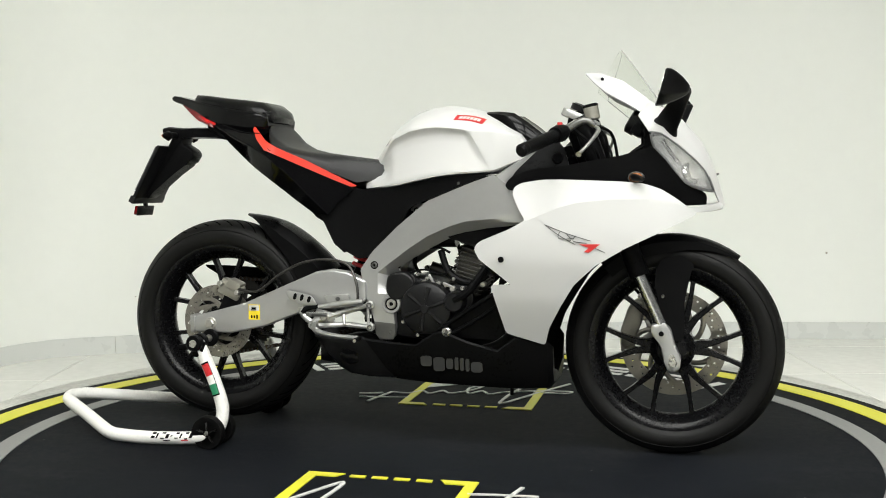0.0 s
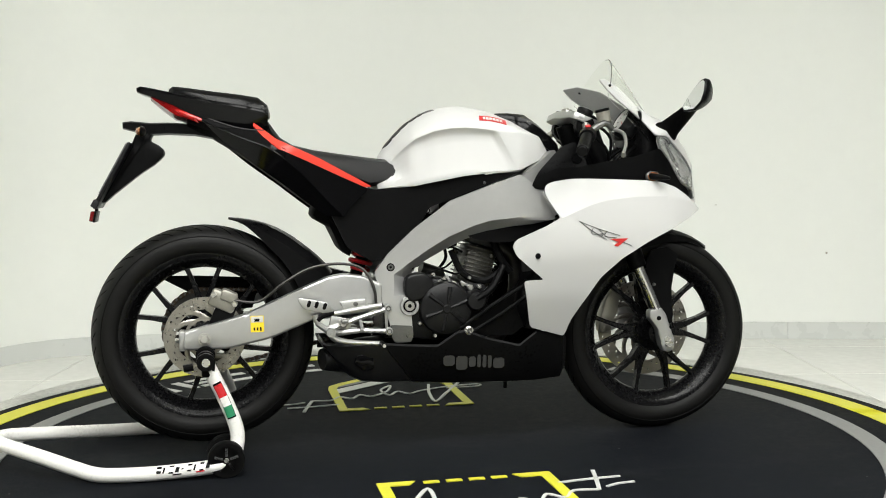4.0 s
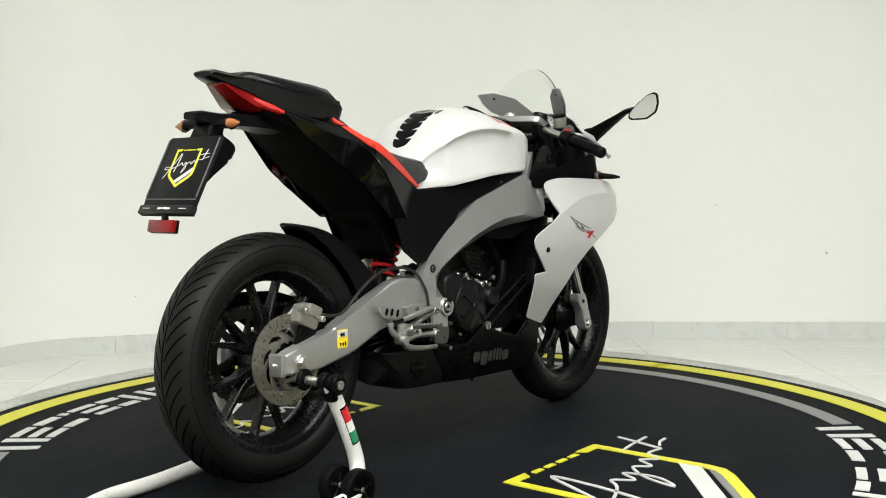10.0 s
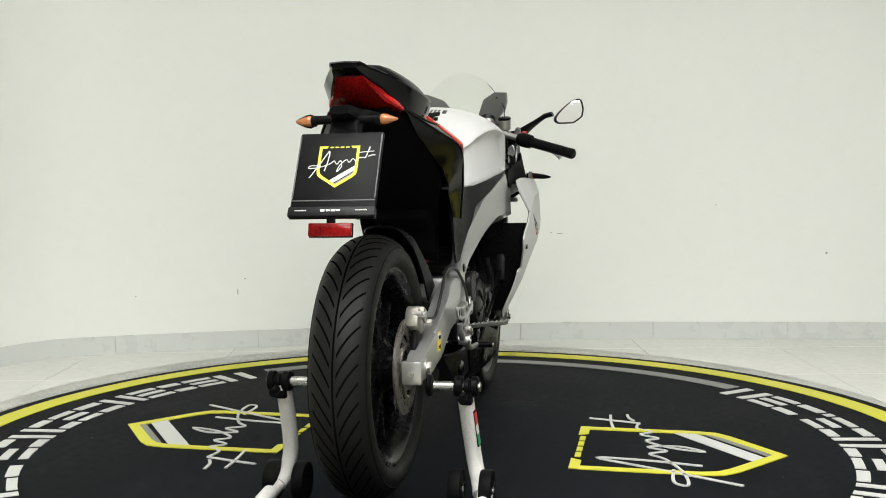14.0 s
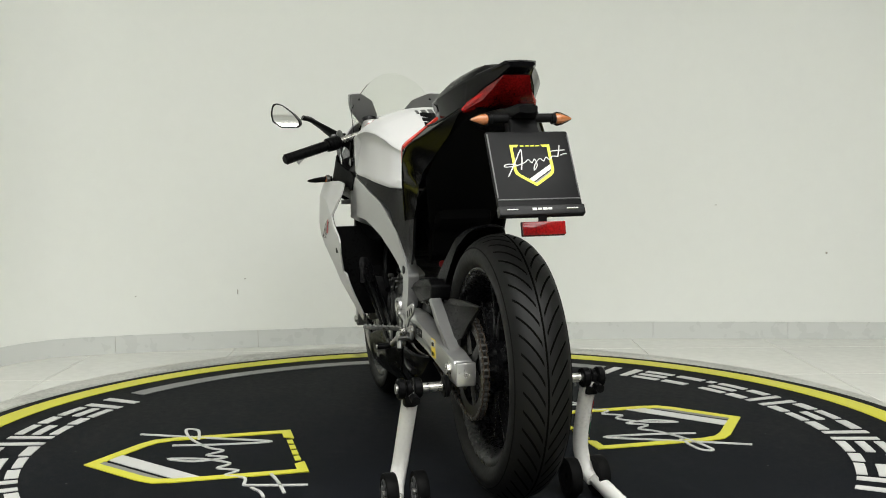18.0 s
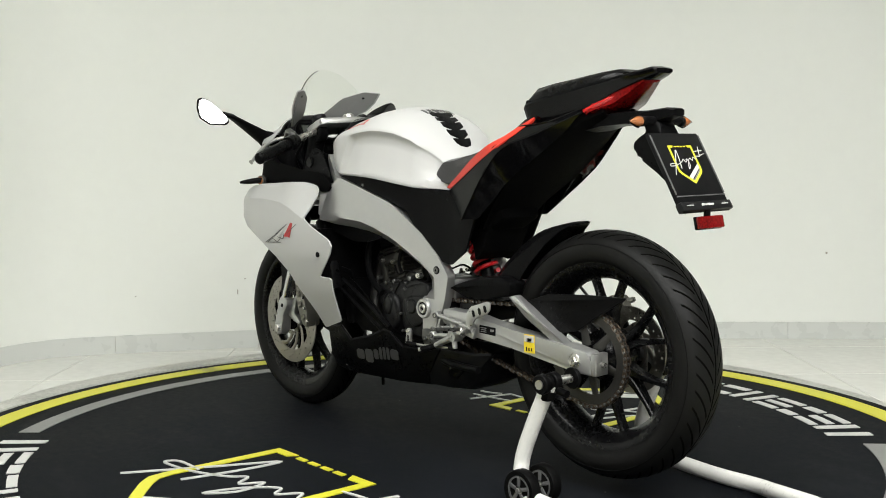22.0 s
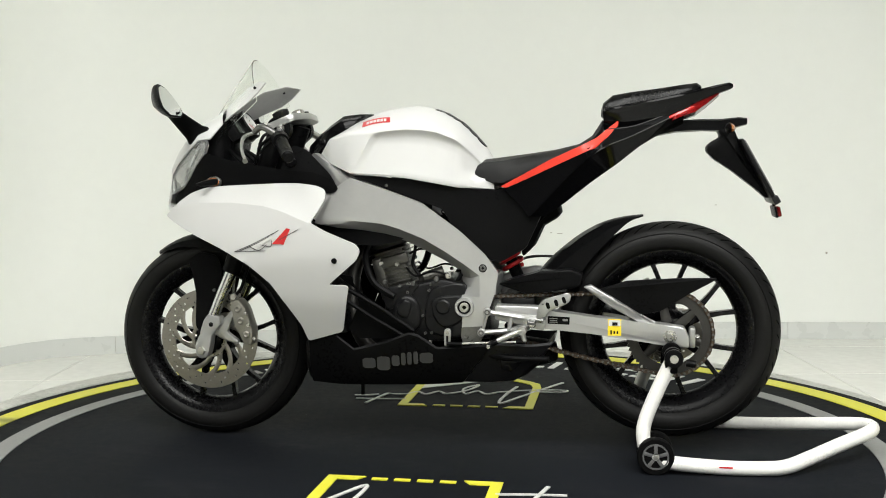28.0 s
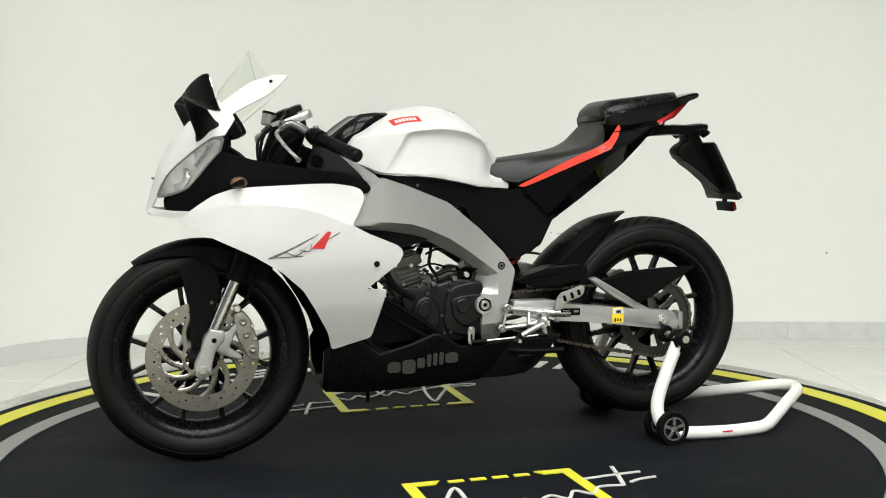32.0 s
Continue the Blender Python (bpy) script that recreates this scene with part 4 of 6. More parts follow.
    part("airbox", box((0.30, 0.20, 0.11), (0.14, 0, 0.70), 0.03), M_MATTE, BIKE)


build_frame()


def build_tail():
    # rider's seat
    rings = []
    for x, zb, zt, w in ((-0.113, .780, .796, .055), (-0.125, .772, .808, .092), (-0.155, .758, .826, .104), (-0.21, .748, .832, .116), (-0.29, .785, .842, .135), (-0.36, .82, .852, .15), (-0.42, .845, .866, .155), (-0.455, .86, .888, .150), (-0.475, .88, .92, .12), (-0.482, .90, .932, .10)):
        h = zt - zb
        rings.append(half_ring(x, [(0, zb), (w * .8, zb), (w, zb + h * .15), (w * .98, zb + h * .5), (w * .86, zb + h * .88), (w * .6, zt), (0, zt - h * .06)]))
    part("seat", loft(rings), M_SEAT, BIKE, "black vinyl rider's seat", angle=40)
    # orange-red trims along the seat's edges
    band = [(-.205, .751), (-.272, .786), (-.344, .824), (-.430, .862), (-.468, .881), (-.494, .903), (-.524, .927), (-.526, .918), (-.500, .886), (-.462, .854), (-.350, .804), (-.270, .768), (-.222, .748)]
    for s in (1, -1):
        t = shell(round_poly(band, .004), lambda x, z: float(np.interp(x, [-0.57, -0.5, -0.45, -0.38, -0.3, -0.21], [0.170, 0.178, 0.181, 0.167, 0.145, 0.120])) + .0025 - max(0.0, z - 0.858) * 1.0, s, .006, .03)
        part("seat_trim", t, M_RED, BIKE, "orange-red seat edge trim", angle=40)
    # pillion seat on its base
    rings = []
    for x, zb, zt, w in ((-0.478, .940, .958, .085), (-0.484, .937, .978, .098), (-0.51, .940, .999, .102), (-0.56, .947, 1.007, .103), (-0.63, .957, 1.015, .098), (-0.70, .972, 1.025, .083), (-0.735, .987, 1.029, .065), (-0.747, 1.0, 1.021, .05)):
        h = zt - zb
        rings.append(half_ring(x, [(0, zb), (w * .9, zb), (w, zb + h * .25), (w * .96, zb + h * .7), (w * .8, zb + h * .95), (w * .45, zt), (0, zt)]))
    pil = part("pillion_seat", loft(rings), M_PILLION, BIKE, "raised black pillion seat", angle=40)
    part("pillion_strap", box((0.014, 0.212, 0.022), (-0.494, 0, 0.957), 0.004, pose(0, 0, 0, 0, -15, 0)), M_PILLION, pil)
    # tail cowl: gloss black, with upturned end
    rings = []
    for x, zb, zt, w in ((-0.485, .905, .955, .108), (-0.50, .895, .962, .116), (-0.55, .898, .972, .116), (-0.62, .918, .984, .108), (-0.69, .946, .998, .092), (-0.74, .976, 1.010, .070), (-0.79, .998, 1.022, .044), (-0.822, 1.009, 1.028, .036), (-0.832, 1.014, 1.024, .030)):
        h = zt - zb
        rings.append(half_ring(x, [(0, zb), (w * .72, zb), (w * .84, zb + h * .10), (w * .93, zb + h * .5), (w, zt - .007), (w * .985, zt - .002), (w * .95, zt), (0, zt + .002)]))
    part("tail_cowl", loft(rings), M_GLOSS, BIKE, "gloss black tail cowl", angle=30)
    # side tail panels flaring out below the seat
    crease = [(-0.66, 0.932), (-0.56, 0.884), (-0.48, 0.850), (-0.40, 0.785), (-0.33, 0.712), (-0.285, 0.668)]
    pan = [(-0.215, 0.742), (-0.30, 0.783), (-0.39, 0.827), (-0.455, 0.858), (-0.497, 0.905), (-0.57, 0.912), (-0.66, 0.945)] + crease + [(-0.262, 0.70)]
    low = crease[:-1] + [(-0.29, 0.668), (-0.335, 0.672), (-0.39, 0.712), (-0.448, 0.758), (-0.528, 0.815), (-0.607, 0.878)]

    def tail_w(x, z):
        base = float(np.interp(x, [-0.66, -0.57, -0.5, -0.45, -0.38, -0.3, -0.21], [0.165, 0.170, 0.178, 0.181, 0.167, 0.145, 0.120]))
        return base - max(0.0, z - 0.858) * 1.0

    def low_w(x, z):
        zc = float(np.interp(x, [c[0] for c in crease], [c[1] for c in crease]))
        return tail_w(x, zc) - max(0.0, zc - z) * .55

    for s in (1, -1):
        t = part("tail_panel", shell(round_poly(pan, 0.006), tail_w, s, 0.005, 0.03), M_GLOSS, BIKE, "gloss black tail side panel", angle=45)
        part("tail_underpanel", shell(low, low_w, s, 0.004, 0.03), M_GLOSS, BIKE, "gloss black panel under the tail", angle=45)
    # underside
    rings = []
    for x, zb, zt, w in ((-0.30, .63, .70, .080), (-0.36, .695, .76, .098), (-0.45, .764, .84, .125), (-0.55, .838, .90, .115), (-0.64, .893, .935, .08), (-0.70, .918, .945, .06)):
        rings.append(half_ring(x, [(0, zb), (w * .7, zb), (w, zb + .012), (w, zt), (0, zt)]))
    part("undertray", loft(rings), M_DULL, BIKE, "black undertray below the tail")
    part("inner_fender", slab(round_poly([(-.345, .70), (-.318, .64), (-.288, .575), (-.262, .552), (-.250, .60), (-.28, .70)], .008), -.075, .075, .006), M_DULL, BIKE, "black inner mudguard before the rear wheel")
    # tail lamp, an arrow shape under the tail's end
    rings = []
    for x, zb, zt, w in ((-0.668, .921, .930, .088), (-0.680, .923, .952, .086), (-0.70, .930, .968, .074), (-0.731, .938, .988, .060), (-0.76, .960, 1.002, .046), (-0.796, .992, 1.010, .030)):
        rings.append(half_ring(x, [(0, zb), (w * .35, zb + .004), (w, zb + .004 + (zt - zb) * .15), (w * .95, zt - .004), (0, zt)]))
    lamp = part("tail_lamp", loft(rings), M_LAMP, BIKE, "red arrow-shaped tail lamp", angle=30)
    for s in (1, -1):
        # brighter red stands for the lamp facets that catch light
        part("lamp_reflector", tube([(-.660, s * .084, .934), (-.70, s * .071, .950), (-.745, s * .044, .972)], [.004, .007, .004], 8, 3), M_LAMPLIT, lamp, "red facet, its lit look put into a brighter colour")
        # gloss bead added along the side panel's upper edge to catch a highlight line
        rim = [(-0.66, 0.945), (-0.57, 0.912), (-0.497, 0.903), (-0.455, 0.856), (-0.39, 0.825), (-0.30, 0.781), (-0.215, 0.741)]
        part("rim_bead", tube([(x, s * tail_w(x, z), z) for x, z in rim[:3]], .003, 8, 4), M_GLOSS, BIKE, "thin gloss black bead added to catch the edge highlight")
        # second bead, added on the crease for its highlight
        part("crease_bead", tube([(x, s * (tail_w(x, z) + .0005), z) for x, z in crease], .0028, 8, 4), M_GLOSS, BIKE, "gloss black bead added along the crease to catch a highlight")
    # number plate arm
    arm = part("plate_arm", loft([half_ring(x, [(0, zb), (w, zb + .003), (w, zt - .004), (w * .6, zt), (0, zt)]) for x, zb, zt, w in ((-0.60, .880, .915, .050), (-0.68, .895, .928, .046), (-0.75, .898, .931, .040), (-0.80, .896, .930, .034), (-0.85, .908, .935, .026), (-0.872, .914, .932, .020))]), M_MATTE, BIKE, "black number plate arm", angle=40)
    part("plate_bracket", slab(round_poly([(-.835, .906), (-.786, .912), (-.801, .881), (-.779, .870), (-.764, .857), (-.763, .842), (-.785, .820), (-.833, .788), (-.900, .735), (-.925, .712), (-.936, .716), (-.850, .868)], .008), -.032, .032, .008), M_MATTE, arm)
    # show plate on its holder, leaning back
    ax, az = -0.862, 0.874
    tilt = math.atan2(0.097, 0.176)
    pl = part("number_plate", box((0.012, 0.184, 0.201), (0, 0, 0), 0.0055), M_PLATE, BIKE, "black dealer's show plate in a holder")
    pl.matrix_local = pose(-0.898, 0, 0.787, 0, math.degrees(tilt), 0)
    part("plate_rail", box((0.018, 0.186, 0.022), (-.002, 0, -.088), 0.003), M_SHADE, pl, "dark grey lower rail of the holder")
    for y, w, h in ((.068, .024, .0016), (.018, .009, .005), (.006, .008, .004), (-.006, .009, .005), (-.017, .008, .004), (-.068, .024, .0016)):
        part("plate_bar", box((.002, w, h), (-.0118, y * .95, -.087)), M_WHT, pl)
    for y in (-.0885, .0885):
        part("plate_edge", box((.0035, .0025, .150), (-.0062, y, .018), .0008), M_GREYPL, pl, "paler rounded holder edge")
    part("plate_ledge", box((.0035, .178, .0025), (-.0062, 0, -.062), .0008), M_GREYPL, pl)
    shield_parts(lambda u, v, k: Vector((-.0062 - k, -u, v + .066)), 0.088, 0.098, 0.0008, pl, 0.0062, 0.0022)
    r = part("reflector", box((.010, .092, .028), (0, 0, 0), .003), M_LAMP, BIKE, "red rear reflector")
    r.matrix_local = pose(-0.957, .0, .677, 0, 12, 0)
    part("reflector_back", box((.006, .094, .030), (.0078, 0, 0), .002), M_MATTE, r)
    part("reflector_stem", box((.008, .018, .03), (-0.948, 0, .697), .002), M_MATTE, BIKE)
    # rear indicators on a cross bar
    part("indicator_bar", tube([(-0.822, -.075, .906), (-0.822, .075, .906)], .010, 12), M_MATTE, arm)
    for s in (1, -1):
        i = part("rear_indicator", loft([[(-0.824 + a * r * 1.0, s * y, .904 + b * r) for a, b in ((1, 0), (.7, .7), (0, 1), (-.7, .7), (-1, 0), (-.7, -.7), (0, -1), (.7, -.7))] for y, r in ((.076, .010), (.081, .0125), (.092, .0105), (.106, .005), (.113, .002))]), M_AMBER, BIKE, "amber rear indicator", angle=50)
        part("indicator_back", loft([[(-0.822 + a * r * 1.15, s * y, .904 + b * r * 1.15) for a, b in ((.12, 1), (.75, .7), (1.05, 0), (.75, -.7), (.12, -1))] for y, r in ((.074, .011), (.081, .0135), (.092, .0115), (.106, .006), (.114, .002))]), M_MATTE, i, "black indicator housing", angle=50)
        part("indicator_base", disc_y(.012, s * .066, s * .077, (-0.824, 0, .904), 16, .002), M_MATTE, i)
    # hugger over the rear wheel
    rings = []
    for k in range(13):
        t = k / 12
        ang = radians(77.5 - t * 53)
        ro = float(np.interp(t, [0, .12, .35, .7, 1], [.333, .340, .355, .373, .398]))
        ri = float(np.interp(t, [0, .12, .25, .45, 1], [.330, .328, .316, .300, .288]))
        w = float(np.interp(t, [0, .05, .15, .35, 1], [.012, .030, .046, .066, .078]))
        nx, nz = math.cos(ang), math.sin(ang)
        rs = ro - .003 - .03 * min(1, t * 2)
        sec = [(w, ri), (w, rs), (w * .7, ro - .002 - .010 * t), (0, ro), (-w * .7, ro - .002 - .010 * t), (-w, rs), (-w, ri), (-w + .005, ri), (-w + .005, rs - .003), (0, ro - .006), (w - .005, rs - .003), (w - .005, ri)]
        rings.append([(RA.x + nx * r, y, RA.z + nz * r) for y, r in sec])
    part("rear_hugger", loft(rings), M_MATTE, BIKE, "matt black rear mudguard", angle=35)
    part("hugger_mount", slab(round_poly([(-0.195, .478), (-0.232, .492), (-0.318, .516), (-0.40, .522), (-0.432, .508), (-0.425, .474), (-0.34, .458), (-0.27, .452)], .008), .05, .112, .006), M_MATTE, BIKE)


build_tail()


def build_swingarm():
    left = [(-0.188, 0.382), (-0.190, 0.422), (-0.300, 0.420), (-0.350, 0.408), (-0.46, 0.393), (-0.556, 0.384), (-0.65, 0.375), (-0.705, 0.368), (-0.720, 0.338), (-0.717, 0.312), (-0.668, 0.316), (-0.46, 0.346), (-0.284, 0.362)]
    brace = [(-0.434, 0.474), (-0.452, 0.480), (-0.52, 0.440), (-0.604, 0.388), (-0.63, 0.376), (-0.585, 0.378), (-0.50, 0.425)]
    a = part("swingarm", slab(round_poly(left, .006), 0.085, 0.130, .005), M_SILVER, BIKE, "silver aluminium swingarm with chain adjusters")
    part("swingarm_brace", slab(round_poly(brace, .003), .092, .120, .003), M_SILVER, a)
    right = [(-0.727, 0.362), (-0.677, 0.374), (-0.555, 0.406), (-0.407, 0.470), (-0.330, 0.503), (-0.285, 0.510), (-0.235, 0.503), (-0.180, 0.478), (-0.180, 0.420), (-0.23, 0.396), (-0.300, 0.395), (-0.376, 0.383), (-0.491, 0.338), (-0.605, 0.314), (-0.722, 0.315)]
    part("swingarm_right", slab(round_poly(right, .008), -0.128, -0.088, .007, 3), M_SILVER, a, "curved silver swingarm beam")
    part("swingarm_bridge", box((0.10, 0.17, 0.06), (-0.25, 0, 0.415), .015), M_ENGINE, a)
    for s in (1, -1):
        nut = part("axle_nut", disc_y(.0135, s * .126, s * .140, (RA.x, 0, RA.z), 6, .003), M_STEEL, a)
        part("axle_washer", disc_y(.018, s * .126, s * .1315, (RA.x, 0, RA.z), 24, .001), M_STEEL, nut)
        part("adjuster", box((.016, .046, .054), (-0.726, s * .108, .340), .004), M_ALU, a, "cast aluminium chain adjuster block")
        part("adjuster_bolt", tube([(-.73, s * .108, .340), (-.745, s * .108, .340)], .007, 6), M_STEEL, a)
        # maker's sticker: yellow and white with dark bars
        st = [(-0.500, .343), (-0.536, .343), (-0.536, .389), (-0.500, .389)] if s > 0 else [(-0.508, .357), (-0.544, .357), (-0.544, .402), (-0.508, .402)]
        y = .130 if s > 0 else .128
        bm = bmesh.new()
        flat_poly(st, 0, .001, lambda u, v, h, s=s, y=y: Vector((u, s * (y + h), v)), bm)
        stk = part("sticker", bm, M_STICKY, a, "small yellow sponsor sticker", angle=20)
        x0, z0 = st[1][0], st[0][1]
        bm = bmesh.new()
        box((.032, .0008, .016), (x0 + .018, s * (y + .0013), z0 + .035), bm=bm)
        part("sticker_white", bm, M_WHT, stk)
        bm = bmesh.new()
        box((.015, .0008, .009), (x0 + .017, s * (y + .0016), z0 + .033), .002, bm=bm)
        for k in range(3):
            box((.0042, .0008, .008 + .003 * (k == 2)), (x0 + .010 + k * .0085, s * (y + .0013), z0 + .009), bm=bm)
        part("sticker_bars", bm, M_MATTE, stk)
    lab = part("warning_label", box((.060, .001, .021), (-0.366, .1305, .3825), 0, pose(0, 0, 0, 0, -2, 0)), M_MATTE, a, "small black label with pale print")
    for dx, dz, w in ((.014, .005, .022), (.014, 0, .020), (.014, -.005, .022), (-.018, .001, .014)):
        part("label_bar", box((w, .0006, .0022 if dx > 0 else .0060), (-.366 + dx, .1312, .3825 + dz)), M_GRY, lab)
    part("axle", tube([(RA.x, -.13, RA.z), (RA.x, .13, RA.z)], .010, 12), M_STEEL, a)
    # chain guard
    part("chain_guard", slab(round_poly([(-0.476, .466), (-0.55, .490), (-0.68, .498), (-0.792, .500), (-0.785, .492), (-0.712, .452), (-0.645, .408), (-0.60, .398), (-0.53, .400), (-0.52, .440)], .004), .086, .094, .002), M_MATTE, BIKE, "black plastic chain guard")
    # chain: link plates on rollers along both runs and round the sprocket
    path = []
    sx, sz, sr = -0.055, 0.405, 0.030
    top0, top1 = Vector((sx, sz + sr)), Vector((RA.x, RA.z + 0.117))
    bot0, bot1 = Vector((RA.x, RA.z - 0.117)), Vector((sx, sz - sr))
    n = 44
    path += [top0.lerp(top1, k / n) for k in range(n)]
    path += [Vector((RA.x + math.cos(q) * .117, RA.z + math.sin(q) * .117)) for q in np.linspace(math.pi / 2, 3 * math.pi / 2, 27)[:-1]]
    path += [bot0.lerp(bot1, k / n) - Vector((0, math.sin(math.pi * k / n) * .012)) for k in range(n + 1)]
    plates, pins = bmesh.new(), bmesh.new()
    for k, (a0, b0) in enumerate(zip(path, path[1:])):
        d = b0 - a0
        ang = math.degrees(math.atan2(d.y, d.x))
        mid = (a0 + b0) / 2
        off = 0.0045 if k % 2 else 0.0065
        for s in (-1, 1):
            box((d.length * (1.05 if k % 2 else 1.3), .0016, .0085 if k % 2 else .0115), (mid.x, .0775 + s * off, mid.y), .002, pose(0, 0, 0, 0, -ang, 0), 1, bm=plates)
        disc_y(.0036, -.009, .009, (a0.x, .0775, a0.y), 8, .0005, pins)
    ch = part("chain", plates, M_CHAIN, BIKE, "bronze-coloured drive chain")
    ch["kind"] = "stuff"
    part("roller_row", pins, M_CAST, ch)["kind"] = "stuff"
    # shock absorber: red spring on a steel body
    top, low = Vector((-0.195, 0, 0.60)), Vector((-0.262, 0, 0.44))
    shock = part("shock_absorber", tube([top, top.lerp(low, .5), low], .018, 12, 0), M_MATTE, BIKE, "dark rear shock absorber")
    ax = (low - top).normalized()
    u, v = ax.orthogonal().normalized(), None
    v = ax.cross(u)
    helix = [top.lerp(low, -.05 + .60 * k / 96) + (u * math.cos(k / 96 * 2 * math.pi * 5) + v * math.sin(k / 96 * 2 * math.pi * 5)) * .030 for k in range(97)]
    part("spring", tube(helix, .0065, 8, 0), M_SPRING, shock, "red coil spring")
    # rear caliper and hose
    cal = part("rear_caliper", box((.075, .035, .05), (-0.615, -.090, .442), .010, pose(0, 0, 0, 0, 25, 0)), M_CALIPER, BIKE, "grey cast rear brake caliper")
    part("caliper_bridge", box((.045, .045, .03), (-0.60, -.092, .455), .006, pose(0, 0, 0, 0, 25, 0)), M_CALIPER, cal)
    part("caliper_bracket", slab(round_poly([(-0.665, .36), (-0.60, .37), (-0.575, .43), (-0.625, .45)], .008), -.10, -.088, .003), M_MATTE, cal)
    for x, z in ((-0.64, .462), (-0.585, .435)):
        part("caliper_bolt", disc_y(.008, -.125, -.09, (x, 0, z), 6, .001), M_STEEL, cal)
    part("brake_hose", tube([(-0.59, -.11, .446), (-0.52, -.118, .440), (-0.45, -.12, .490), (-0.38, -.115, .526), (-0.30, -.112, .537), (-0.235, -.12, .522), (-0.205, -.135, .47), (-0.20, -.14, .42)], .0040, 8, 5), M_SPROCK, BIKE, "dark braided brake hose")


build_swingarm()


def build_engine():
    # crankcase
    case = [(-0.105, 0.480), (-0.03, 0.492), (0.06, 0.470), (0.125, 0.440), (0.135, 0.385), (0.08, 0.330), (-0.01, 0.308), (-0.10, 0.318), (-0.125, 0.37), (-0.12, 0.44)]
    eng = part("engine", slab(round_poly(case, .02), -.105, .105, .012), M_ENGINE, BIKE, "dark grey single-cylinder engine")
    # right: round clutch cover with raised ribs
    cov = part("clutch_cover", lathe([(.076, -.10), (.076, -.130), (.072, -.138), (.060, -.1435), (.040, -.1475), (.020, -.1495), (.002, -.150)], 44, (0.0, 0, 0.404)), M_ENGINE, eng, "round black clutch cover with ribs")
    for k in range(6):
        a = radians(20 + 60 * k)
        part("cover_rib", tube([(.010 * math.cos(a), -.1485, .404 + .010 * math.sin(a)), (.034 * math.cos(a), -.1470, .404 + .034 * math.sin(a)), (.062 * math.cos(a), -.1425, .404 + .062 * math.sin(a))], [.0035, .0055, .0075], 8, 3), M_ENGINE, cov)
    part("cover_hub", disc_y(.013, -.154, -.146, (0.0, 0, .404), 20, .003), M_ENGINE, cov)
    for k in range(9):
        a = radians(10 + 40 * k)
        bolt((.084 * math.cos(a), -.112, .404 + .084 * math.sin(a)), -1, .0055, eng, M_STEEL)
    part("sprocket_cover", slab(round_poly([(-.115, .50), (-.06, .51), (-.03, .48), (-.04, .44), (-.10, .42), (-.12, .45)], .02), -.135, -.10, .008, 3), M_ENGINE, eng)
    part("water_pump", lathe([(.030, -.10), (.030, -.145), (.024, -.155), (.010, -.157)], 24, (0.085, 0, 0.425)), M_ENGINE, eng)
    # left: generator cover and smaller covers
    gen = part("generator_cover", slab(round_poly([(-.105, .484), (-.050, .478), (-.003, .464), (.010, .430), (.016, .372), (.008, .340), (-.05, .322), (-.105, .326)], .022), .085, .112, .008, 3), M_ENGINE, eng, "dark cast generator cover")
    part("raised_cover", slab(round_poly([(-.004, .430), (-.034, .443), (-.105, .448), (-.112, .392), (-.080, .362), (-.040, .350), (-.012, .380)], .026), .105, .119, .006, 3), M_ENGINE, gen)
    part("round_boss", lathe([(.021, .112), (.021, .121), (.017, .124), (.002, .124)], 28, (-0.041, 0, 0.413)), M_ENGINE, gen)
    part("front_cover", slab(round_poly([(.036, .436), (.072, .450), (.104, .425), (.108, .385), (.090, .340), (.055, .330), (.026, .352), (.022, .400)], .022), .085, .118, .012, 3), M_ENGINE, eng)
    part("cover_step", slab(round_poly([(.046, .424), (.070, .436), (.092, .415), (.094, .388), (.060, .376)], .014), .112, .1225, .005, 3), M_ENGINE, eng)
    for x, z in ((.0, .458), (-.004, .476), (.019, .386), (.012, .336), (.105, .442), (.112, .365), (.062, .452), (-.006, .338)):
        bolt((x, .106, z), 1, .0045, eng, M_CAST)
    rod = part("gear_rod", tube([(-.056, .149, .313), (-.275, .164, .327)], .0032, 8), M_STEEL, eng)
    for x0, x1, z in ((-.056, -.100, .314), (-.252, -.277, .326)):
        part("rod_end", tube([(x0, .149 - (x0 + .056) * .068, z), (x1, .149 - (x1 + .056) * .068, z)], .0062, 10), M_MATTE, rod)
    arm = part("shift_arm", slab(round_poly([(-.066, .356), (-.050, .356), (-.047, .342), (-.048, .306), (-.064, .306), (-.068, .342)], .006), .139, .147, .002), M_ALU, eng, "slotted aluminium shift arm")
    # the slot is a black piece on the arm, its shade as colour
    part("arm_slot_shade", slab(round_poly([(-.060, .336), (-.054, .336), (-.054, .318), (-.060, .318)], .002), .146, .1478, 0), M_MATTE, arm)
    part("arm_bolt", disc_y(.0055, .145, .151, (-.057, 0, .348), 10, .001), M_STEEL, arm)
    # cylinder with cooling fins, leaning forwards, and the bolted chain tunnel on its left
    tilt = pose(0, 0, 0, 0, 16, 0)
    cyl = part("cylinder", box((.088, .118, .135), (0.113, 0, 0.505), .010, tilt), M_CYL, eng, "finned grey cylinder")
    for k in range(11):
        part("fin", box((.098 + .004 * (k % 2), .132, .0038), (0.098 + .0032 * k, 0, 0.452 + .0112 * k), .0012, tilt), M_CYL, cyl)
    part("chain_tunnel", box((.030, .018, .125), (0.146, .064, 0.482), .006, tilt), M_CYL, cyl)
    part("head_flange", box((.100, .016, .030), (0.116, .064, 0.536), .005, tilt), M_CYL, cyl)
